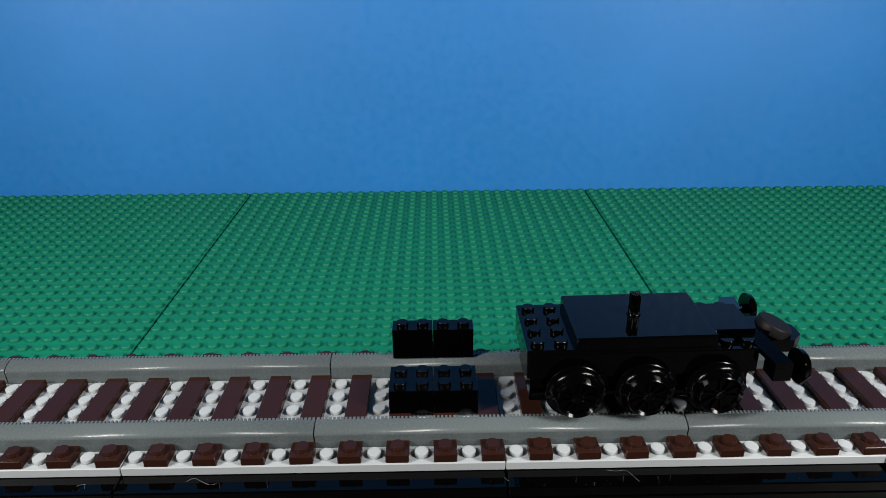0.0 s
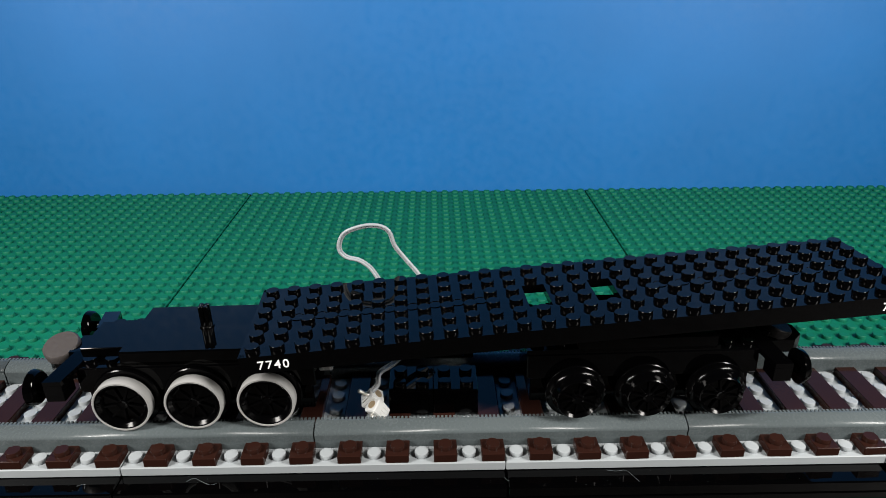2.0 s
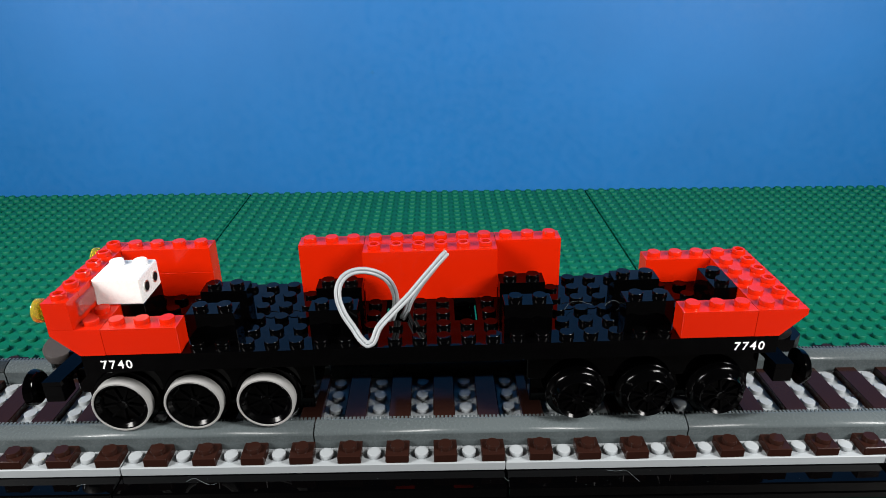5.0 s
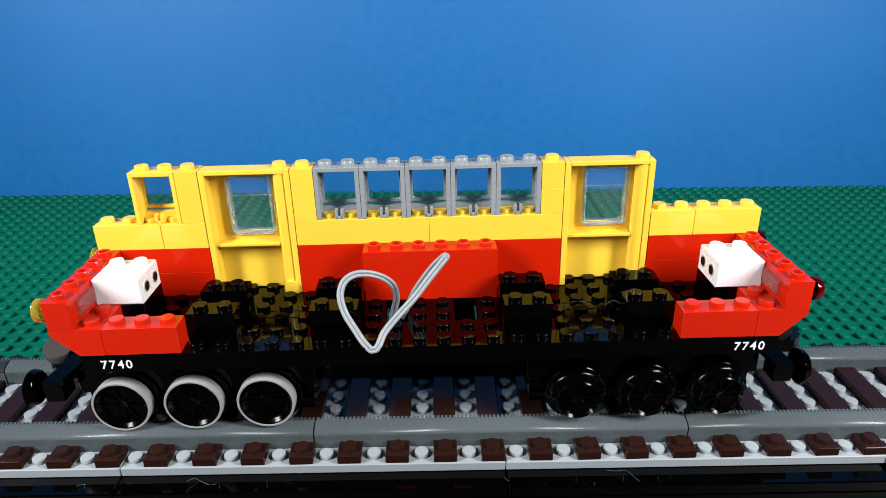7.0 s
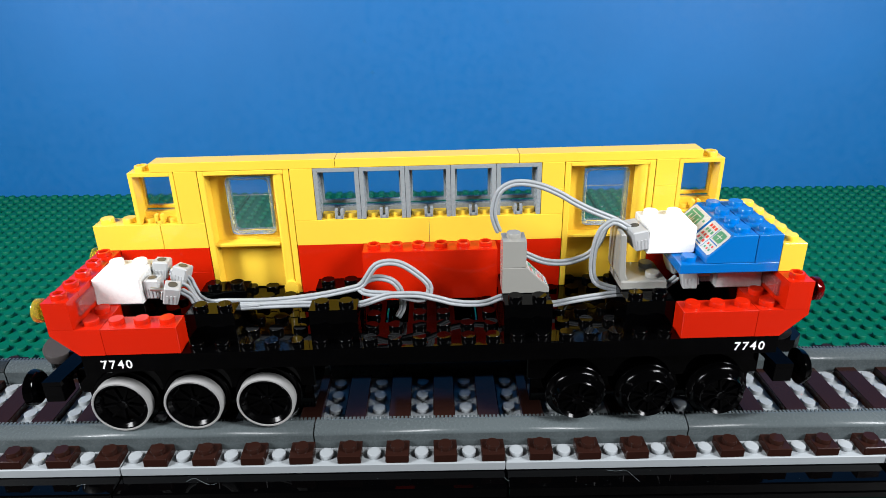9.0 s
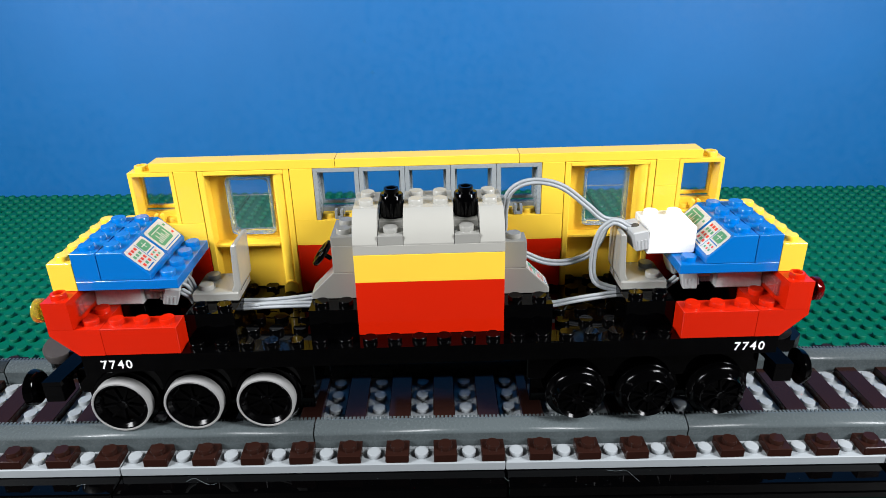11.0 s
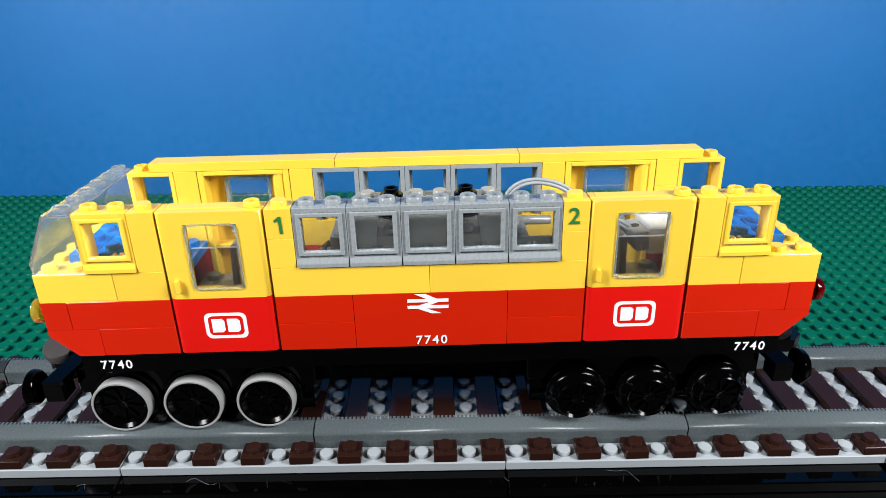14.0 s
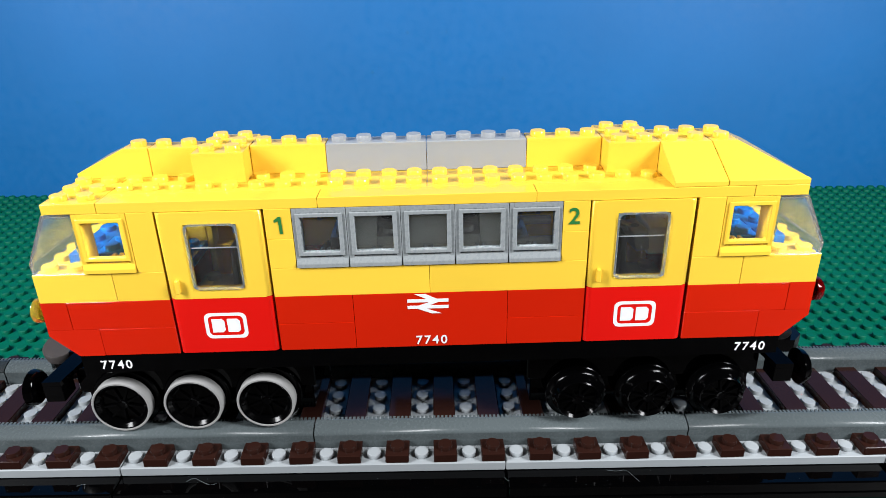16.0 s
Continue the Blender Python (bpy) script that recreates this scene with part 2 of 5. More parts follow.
def track():
    tr = tagged(new("railway_track"), "grey toy rails on pale plates with brown sleepers and black edging", "railway track")
    # black edging plates
    for k in range(-2, 2):
        bm = bmesh.new()
        x0 = -13.0 + 16 * k + 0.02
        x1 = x0 + 15.96 if k < 1 else 18.75
        box(bm, x0, x1, -2.08, 7.5, -5.94, -5.42, 0.05)
        box(bm, x0, x0 + 15.96, -2.10, 7.5, -6.43, -5.95, 0.03)
        part("edging_plate", bm, BLACK, tr, "glossy black edging plate")
    bm = bmesh.new()
    box(bm, 19.02, 30, -2.08, 7.5, -6.43, -5.42, 0.06)
    part("edging_plate", bm, BLACK, tr)
    for k in range(-2, 3):
        x0 = -13.0 + 16 * k + 0.02
        bm = bmesh.new()
        box(bm, x0, x0 + 15.96, -1.06, 7.0, -5.41, -5.0, 0.03)
        studs(bm, [x0 + 0.46 + 2 * i for i in range(8)], (-0.5, 1.5, 2.5, 3.5, 4.5, 6.5), -5.0)
        part("ballast_plate", bm, BALLAST, tr, "pale grey studded plate")
    # brown sleepers: a long tile between the rails, a small studded plate at either end
    bm = bmesh.new()
    box(bm, -0.49, 0.49, 0.95, 4.9, -5.0, -4.6, 0.03)
    tile = mesh_object("sleeper", bm, BROWN)
    bm = bmesh.new()
    box(bm, -0.49, 0.49, -0.49, 0.49, -5.0, -4.6, 0.03)
    studs(bm, (0,), (0,), -4.6)
    end = mesh_object("sleeper_end", bm, BROWN)
    for i in range(-14, 14):
        x = (0.48 + 2 * i) * U
        if i == -14:
            tile.parent, end.parent = tr, tr
            tile.matrix_basis, end.matrix_basis = pose(x, 0, 0), pose(x, -0.52 * U, 0)
        else:
            place_part("sleeper", tile.data, tr, pose(x, 0, 0))
            place_part("sleeper_end", end.data, tr, pose(x, -0.52 * U, 0, 0, 0, random.uniform(-1.5, 1.5)))
        place_part("sleeper_end", end.data, tr, pose(x, 6.5 * U, 0))
    # rails with a toothed back edge
    bm = bmesh.new()
    prism(bm, [(0.0, -4.98), (0.0, -4.62), (-0.02, -4.32), (0.0, -4.25), (0.05, -4.19), (0.13, -4.14), (0.24, -4.09), (0.36, -4.05), (0.48, -4.015), (0.60, -3.99), (0.66, -4.0), (0.66, -4.2), (0.45, -4.35), (0.45, -4.75), (0.62, -4.98)], 0.03, 15.97, "x", 0.0)
    for f in bm.faces:
        f.smooth = abs(f.normal.x) < 0.1 and f.normal.z > 0.2 and f.normal.y < 0.1
    n = 92
    for i in range(n):
        x = 0.1 + i * 15.8 / (n - 1)
        box(bm, x - 0.05, x + 0.05, 0.64, 0.82, -4.2, -4.0, 0)
    rail = mesh_object("rail", bm, RAIL_GREY)
    first = True
    for k in range(-2, 2):
        for y in (0.0, 5.1):
            m = pose((-5.1 + 16 * k) * U, y * U, 0)
            if first:
                rail.parent, rail.matrix_basis, first = tr, m, False
                tagged(rail, "grey rail with a toothed edge")
            else:
                place_part("rail", rail.data, tr, m)


# ---- toy bricks ----
COLOR_WORD = {"YELLOW": YELLOW, "RED": RED, "BLACK": BLACK, "GREY": GREY, "LIGHT_GREY": LIGHT_GREY, "BLUE": BLUE, "WHITE": WHITE, "PALE_STONE": PALE_STONE, "SMOKE": SMOKE}


def brick(color, x, y, z, nx, ny, h, t, label, top=True, hollow=False, name="toy_brick", group="", ride_on=True):
    """A brick nx by ny studs and h studs high with its low corner at x, y, z of the train's plan, set down at the time t."""
    bm = bmesh.new()
    g = 0.010
    box(bm, -nx / 2 + g, nx / 2 - g, -ny / 2 + g, ny / 2 - g, 0.0, h, 0.016)
    if top:
        studs(bm, [i + 0.5 - nx / 2 for i in range(nx)], [j + 0.5 - ny / 2 for j in range(ny)], h, hollow)
    ob = tagged(mesh_object(name, bm, COLOR_WORD[color]), label, "toy brick" if h > 0.5 else "toy plate", group)
    if ride_on:
        ride(ob, x + nx / 2, y + ny / 2, z, t)
    return ob


def inverted_slope(x, y, side, t):
    """A red 2 x 2 brick cut away under its outer half; side -1 points to the west end, 1 to the east end."""
    bm = bmesh.new()
    out = [(-side * 1, 0.004), (0, 0.004), (side * 1, 0.95), (side * 1, 1.196), (-side * 1, 1.196)]
    prism(bm, out, -0.988, 0.988, "y", 0.0)
    studs(bm, (-0.5 * side,), (-0.5, 0.5), 1.2)
    studs(bm, (0.5 * side,), (-0.5, 0.5), 1.2, True)
    ob = tagged(mesh_object("inverted_slope_brick", bm, RED), "glossy red inverted slope brick at the end of the black chassis", "toy brick", "inverted slopes")
    ride(ob, x, y, 0, t)


def light_bar(x, side, t):
    """The red bar of hollow-stud bricks that carries the end lamps."""
    bar = new("lamp_bar")
    for i in range(6):
        bm = bmesh.new()
        box(bm, -0.49, 0.49, i - 3 + 0.01, i - 2 - 0.01, 0.004, 1.196, 0.0)
        studs(bm, (0,), (i - 2.5,), 1.2, True)
        part("lamp_brick", bm, RED, bar)
    for y in (-1.6, 1.6):
        bm = bmesh.new()
        prism(bm, [(-side * 0.47, 0.25), (-side * 0.60, 0.30), (-side * 0.60, 0.90), (-side * 0.47, 0.95)], y - 0.75, y + 0.75, "y", 0.02)
        part("clear_prism", bm, PRISM_CLEAR, bar, "clear plastic prism")
    for y in (-2.5, 2.5):
        glass = CLEAR_RED if side > 0 else CLEAR_YELLOW
        bm = bmesh.new()
        tube(bm, (0.5 if side > 0 else -0.72, y, 0.66), 0.30, 0.22, "x", 22)
        tube(bm, (0.70 if side > 0 else -0.98, y, 0.66), 0.48, 0.28, "x", 24, cap_bev=0.06)
        lamp = part("lamp", bm, glass, bar, "clear red round lamp" if side > 0 else "clear yellow round lamp")
        bm = bmesh.new()
        tube(bm, (0.97 if side > 0 else -1.10, y, 0.66), 0.28, 0.13, "x", 20, cap_bev=0.04)
        part("lens_stud", bm, glass, lamp)
    tagged(bar, "red brick bar with clear prisms and " + ("red" if side > 0 else "yellow") + " end lamps", "lamp bar", "lamp bars")
    ride(bar, x, 3, 1.2, t)


def light_brick(x, y, z, face, t):
    """White 2 x 2 light brick; its two contact holes look along x to the side given by face."""
    b = new("light_brick")
    bm = bmesh.new()
    box(bm, -0.99, 0.99, -0.99, 0.99, 0.004, 1.196, 0.05)
    studs(bm, (-0.5, 0.5), (0.5,), 1.2)
    tube(bm, (0, 0, 1.19), 0.12, 0.04, n=10)
    part("shell", bm, WHITE, b)
    for yy in (-0.45, 0.45):
        bm = bmesh.new()
        tube(bm, (0.985 if face > 0 else -1.03, yy, 0.6), 0.25, 0.045, "x", 20)
        sock = part("contact_socket", bm, METAL, b, "metal contact socket")
        bm = bmesh.new()
        tube(bm, (1.0 if face > 0 else -1.045, yy, 0.6), 0.195, 0.045, "x", 20)
        part("socket_hole", bm, SOCKET_DARK, sock, "dark socket opening")
    tagged(b, "white two by two light brick with metal contact sockets", "light brick", "light bricks")
    ride(b, x, y, z, t)


def window_piece(color, x, y, front, t, pane=True):
    """A 1 x 2 x 2 window; front: its hinged frame looks to the near side."""
    w = new("train_window")
    mat = COLOR_WORD[color]
    s = 1 if front else -1
    bm = bmesh.new()
    box(bm, -0.99, -0.80, -0.48, 0.48, 0.0, 2.396, 0.02)
    box(bm, 0.80, 0.99, -0.48, 0.48, 0.0, 2.396, 0.02)
    box(bm, -0.82, 0.82, -0.48, 0.48, 2.2, 2.396, 0.02)
    studs(bm, (-0.5, 0.5), (0,), 2.4, True)
    part("frame", bm, mat, w)
    bm = bmesh.new()
    prism(bm, [(-0.56 * s, 0.02), (-0.56 * s, 0.18), (-0.46 * s, 0.42), (-0.1 * s, 0.42), (-0.1 * s, 0.02)], -0.97, 0.97, "x", 0.015)
    part("sill", bm, mat, w)
    bm = bmesh.new()
    y0, y1 = sorted((-0.54 * s, -0.30 * s))
    ring_box(bm, -0.86, 0.86, 0.5, 2.2, -0.70, 0.70, 0.66, 2.04, y0, y1)
    leaf = part("sash", bm, mat, w)
    bm = bmesh.new()
    y0, y1 = sorted((-0.42 * s, -0.46 * s))
    box(bm, -0.71, 0.71, y0, y1, 0.65, 2.06, 0)
    g = part("pane", bm, CLEAR, leaf, "clear plastic pane")
    g.visible_shadow = False
    bm = bmesh.new()
    y0, y1 = sorted((0.2 * s, 0.46 * s))
    box(bm, -0.19, -0.06, y0, y1, 0.02, 0.46, 0.02)
    box(bm, 0.06, 0.19, y0, y1, 0.02, 0.46, 0.02)
    box(bm, -0.17, 0.17, y0, y1, 0.02, 0.16, 0.01)
    part("hinge_clip", bm, mat, w)
    tagged(w, color.lower().replace("_", " ") + " one by two train window with a clear hinged pane", "train window", color.lower() + " train windows")
    ride(w, x + 1, y + 0.5, 3.6, t)


def door_piece(x, y, front, t, hinge_left=True):
    """A 1 x 4 x 5 door set: frame, leaf with a rounded clear pane, handle; the outer leaf is red below."""
    d = new("train_door")
    s = 1 if front else -1
    k = 1 if hinge_left else -1
    def by(a, b):
        return sorted((a * s, b * s))
    bm = bmesh.new()
    y0, y1 = by(-0.12 if front else -0.40, 0.48)
    box(bm, -1.98, -1.72, y0, y1, 0.0, 5.99, 0.03)
    box(bm, 1.72, 1.98, y0, y1, 0.0, 5.99, 0.03)
    box(bm, -1.74, 1.74, y0, y1, 5.78, 5.99, 0.03)
    studs(bm, (1.5 * k,) if front else (1.5,), (0,), 6.0, front)
    part("frame", bm, YELLOW, d)
    if not front:
        bm = bmesh.new()
        tube(bm, (1.52, -0.12, 0.02), 0.34, 5.95, n=18)
        tube(bm, (1.52, -0.62, 0.34), 0.32, 0.34, "y", 18, inner=0.1)
        box(bm, 1.2, 1.84, -0.6, -0.1, 0.02, 0.34, 0.02)
        part("hinge_post", bm, YELLOW, d)
    y0, y1 = by(-0.56, -0.22)
    low = 2.46
    bm = bmesh.new()
    ring_box(bm, -1.96 if front else -1.80, 1.92 if front else 1.80, low, 5.98 if front else 5.93, -0.97, 0.97, 2.86, 5.5, y0, y1, y0 if front else y1)
    leaf = part("leaf", bm, YELLOW, d)
    bm = bmesh.new()
    yo, yi = (y0, y1) if front else (y1, y0)
    rim = [(-1.8, yi)] + [(-1.6 - 0.2 * math.cos(radians(22.5 * i)), yo + s * (0.2 - 0.2 * math.sin(radians(22.5 * i)))) for i in range(5)]
    rim += [(-p, q) for p, q in rim[::-1]]
    if front:
        rim = [(p - 0.16 if p < 0 else p + 0.12, q) for p, q in rim]
    prism(bm, rim, 0.06, low - 0.01, "z", 0.0)
    part("lower_panel", bm, DOOR_RED if front else YELLOW, leaf, "red lower door panel" if front else "")
    # rounded grey gasket and pane
    bm = bmesh.new()
    rim = []
    for cx, cz, a0 in ((0.74, 5.28, 0), (-0.74, 5.28, 90), (-0.74, 3.08, 180), (0.74, 3.08, 270)):
        for i in range(5):
            a = radians(a0 + 22.5 * i)
            rim.append((cx + 0.22 * math.cos(a), cz + 0.22 * math.sin(a)))
    y0, y1 = by(-0.60, -0.50)
    yy = (y0, y1)
    outer = [[bm.verts.new(Vector((p * 1.02, yv, 4.18 + (q - 4.18) * 1.02)) * U) for p, q in rim] for yv in yy]
    inner = [[bm.verts.new(Vector((p * 0.945, yv, 4.18 + (q - 4.18) * 0.962)) * U) for p, q in rim] for yv in yy]
    n = len(rim)
    for i in range(n):
        j = (i + 1) % n
        for a, b in ((outer[0], outer[1]), (inner[0], inner[1]), (outer[0], inner[0]), (outer[1], inner[1])):
            bm.faces.new((a[i], a[j], b[j], b[i]))
    bmesh.ops.recalc_face_normals(bm, faces=bm.faces[:])
    part("gasket", bm, RIM_CLEAR, leaf)
    bm = bmesh.new()
    y0, y1 = by(-0.44, -0.48) if front else (0.06, 0.12)
    box(bm, -0.98, 0.98, y0, y1, 2.87, 5.49, 0)
    pane = part("pane", bm, CLEAR, leaf, "clear plastic pane")
    pane.visible_shadow = front
    bm = bmesh.new()
    y0, y1 = by(-0.49, -0.52)
    box(bm, -0.86, 0.86, y0, y1, 4.53, 4.57, 0)
    part("glazing_bar", bm, GREY, pane)
    bm = bmesh.new()
    y0, y1 = by(-0.74, -0.55)
    box(bm, -1.55 * k - 0.075, -1.55 * k + 0.075, y0, y1, 2.75, 3.3, 0.03)
    part("handle", bm, YELLOW, leaf)
    if front:
        # railway emblem as plain white shapes
        bm = bmesh.new()
        rim = []
        for cx, cz, a0 in ((0.58, 1.58, 0), (-0.58, 1.58, 90), (-0.58, 0.93, 180), (0.58, 0.93, 270)):
            for i in range(5):
                a = radians(a0 + 22.5 * i)
                rim.append((cx + 0.24 * math.cos(a), cz + 0.24 * math.sin(a)))
        o = [bm.verts.new(Vector((p, -0.567, q)) * U) for p, q in rim]
        i_ = [bm.verts.new(Vector((p * 0.83, -0.567, 1.255 + (q - 1.255) * 0.76)) * U) for p, q in rim]
        for i in range(len(rim)):
            j = (i + 1) % len(rim)
            bm.faces.new((o[i], o[j], i_[j], i_[i]))
        for x0, x1 in ((-0.55, -0.05), (0.05, 0.55)):
            prism(bm, [(x0, 0.96), (x0, 1.55), (x1 - 0.1, 1.55), (x1, 1.45), (x1, 1.06), (x1 - 0.1, 0.96)], -0.572, -0.562, "y", 0)
        part("emblem", bm, PRINT_WHITE, leaf, "white rounded railway emblem")
    else:
        bm = bmesh.new()
        box(bm, -1.74, 1.2, -0.32, 0.25, 2.34, 2.50, 0.03)
        part("ledge", bm, YELLOW, d)
        bm = bmesh.new()
        rings = [[bm.verts.new(Vector((p * k, yv, 4.18 + (q - 4.18) * (1 + (k - 1) * 0.72))) * U) for p, q in rim] for k, yv in ((1.04, 0.0), (1.04, 0.20), (0.99, 0.22), (0.92, 0.22), (0.92, 0.0))]
        for a, b in zip(rings, rings[1:] + rings[:1]):
            for i in range(n):
                j = (i + 1) % n
                bm.faces.new((a[i], a[j], b[j], b[i]))
        bmesh.ops.recalc_face_normals(bm, faces=bm.faces[:])
        part("pane_rim", bm, RIM_CLEAR, leaf, "rounded clear rim of the pane")
    tagged(d, "yellow train door with clear rounded pane" + (" and red lower panel" if front else ", seen from inside"), "train door", "train doors")
    ride(d, x + 2, y + 0.5, 0, t)


def windshield(side, t):
    """Clear sloping cab windshield, six studs wide."""
    w = new("windshield")
    s = side
    bm = bmesh.new()
    prof = [(s * 0.95, 0.02), (s * 0.98, 0.45), (s * 0.06, 2.38), (s * -0.96, 2.38), (s * -0.96, 2.26), (s * -0.06, 2.26), (s * 0.84, 0.42), (s * 0.82, 0.02)]
    prism(bm, prof, -2.98, 2.98, "y", 0.02)
    for y0, y1 in ((-2.98, -2.86), (2.86, 2.98)):
        prism(bm, [(s * 0.9, 0.02), (s * 0.92, 0.4), (s * 0.0, 2.3), (s * -0.96, 2.3), (s * -0.96, 0.02)], y0, y1, "y", 0.02)
    part("glass", bm, HAZY_CLEAR, w).visible_shadow = False
    bm = bmesh.new()
    studs(bm, (-0.5 * s,), [i - 2.5 for i in range(6)], 2.38)
    part("top_studs", bm, HAZY_CLEAR, w).visible_shadow = False
    tagged(w, "clear sloping cab windshield six studs wide", "windshield", "windshields")
    ride(w, 14 * s, 3, 3.6, t)


def roof_slope(color, x0, x1, y0, y1, ydir, t, label, name="roof_slope_brick", depth=2):
    """A shallow roof slope falling towards ydir (1 far, -1 near) with one stud row at its top."""
    bm = bmesh.new()
    nx, ny = x1 - x0, y1 - y0
    hy = ny / 2 - 0.012
    d = ydir
    prof = [(-d * hy, 0.004), (-d * hy, 1.196), (-d * (ny / 2 - (ny - depth)), 1.196), (d * hy, 0.22), (d * hy, 0.004)]
    prism(bm, prof, -nx / 2 + 0.012, nx / 2 - 0.012, "x", 0.03)
    rows = [-d * (ny / 2 - 0.5 - j) for j in range(int(ny - depth))]
    studs(bm, [i + 0.5 - nx / 2 for i in range(nx)], rows, 1.2)
    ob = tagged(mesh_object(name, bm, COLOR_WORD[color]), label, "toy brick", "roof slopes")
    ride(ob, (x0 + x1) / 2, (y0 + y1) / 2, 6.4, t)


def corner_slope(side, ydir, t):
    """Double roof slope for a corner, 3 x 3 studs, falling outwards and towards ydir."""
    bm = bmesh.new()
    e = 1.488
    s, d = side, ydir
    base = [(-s * e, -d * e), (s * e, -d * e), (s * e, d * e), (-s * e, d * e)]
    lo = [bm.verts.new(Vector((p, q, 0.004)) * U) for p, q in base]
    lip = [bm.verts.new(Vector((p, q, 1.196 if i == 0 else 0.22)) * U) for i, (p, q) in enumerate(base)]
    top = [bm.verts.new(Vector(v) * U) for v in ((-s * 0.5, -d * e, 1.196), (-s * 0.5, -d * 0.5, 1.196), (-s * e, -d * 0.5, 1.196))]
    F = [lo, [lo[0], lo[1], lip[1], top[0], lip[0]], [lo[1], lo[2], lip[2], lip[1]], [lo[2], lo[3], lip[3], lip[2]],
         [lo[3], lo[0], lip[0], top[2], lip[3]], [lip[0], top[0], top[1], top[2]], [top[0], lip[1], lip[2], top[1]], [top[1], lip[2], lip[3], top[2]]]
    for f in F:
        bm.faces.new(f)
    bmesh.ops.recalc_face_normals(bm, faces=bm.faces[:])
    bmesh.ops.bevel(bm, geom=bm.edges[:], offset=0.02 * U, segments=1, affect="EDGES")
    studs(bm, (-s,), (-d,), 1.2)
    ob = tagged(mesh_object("corner_slope_brick", bm, YELLOW), "yellow double roof slope at the roof corner", "toy brick", "roof slopes")
    ride(ob, side * 12.5, 1.5 if ydir < 0 else 4.5, 6.4, t)


def smooth_path(pts, step):
    """Points at even steps along a smooth line through pts."""
    P = [Vector(p) for p in pts]
    P = [2 * P[0] - P[1]] + P + [2 * P[-1] - P[-2]]
    fine = []
    for i in range(1, len(P) - 2):
        a, b, c, d = P[i - 1:i + 3]
        for k in range(16):
            s = k / 16
            fine.append(0.5 * ((2 * b) + (c - a) * s + (2 * a - 5 * b + 4 * c - d) * s * s + (3 * b - a - 3 * c + d) * s ** 3))
    fine.append(P[-2])
    out, need = [fine[0].copy()], step
    for a, b in zip(fine, fine[1:]):
        d = (b - a).length
        pos = 0.0
        while d - pos >= need:
            pos += need
            out.append(a.lerp(b, pos / d))
            need = step
        need -= d - pos
    return out


def strand(bm, p, q, r, n=8):
    """A round-ended rod from p to q."""
    d = (q - p).normalized()
    s = d.cross(Vector((0, 0, 1)) if abs(d.z) < 0.9 else Vector((1, 0, 0))).normalized()
    u = d.cross(s)
    rings = []
    for c, k, rad in ((p, -0.85, 0.5), (p, -0.45, 0.88), (p, 0.0, 1.0), (q, 0.0, 1.0), (q, 0.45, 0.88), (q, 0.85, 0.5)):
        rings.append([bm.verts.new((c + d * k * r + (s * math.cos(2 * math.pi * i / n) + u * math.sin(2 * math.pi * i / n)) * rad * r) * U) for i in range(n)])
    for a, b in zip(rings, rings[1:]):
        for i in range(n):
            bm.faces.new((a[i], b[i], b[(i + 1) % n], a[(i + 1) % n])).smooth = True
    bm.faces.new(rings[0])
    bm.faces.new(rings[-1][::-1])
    for ring in rings[2:4]:
        for i in range(n):
            bm.edges.get((ring[i], ring[(i + 1) % n])).smooth = False


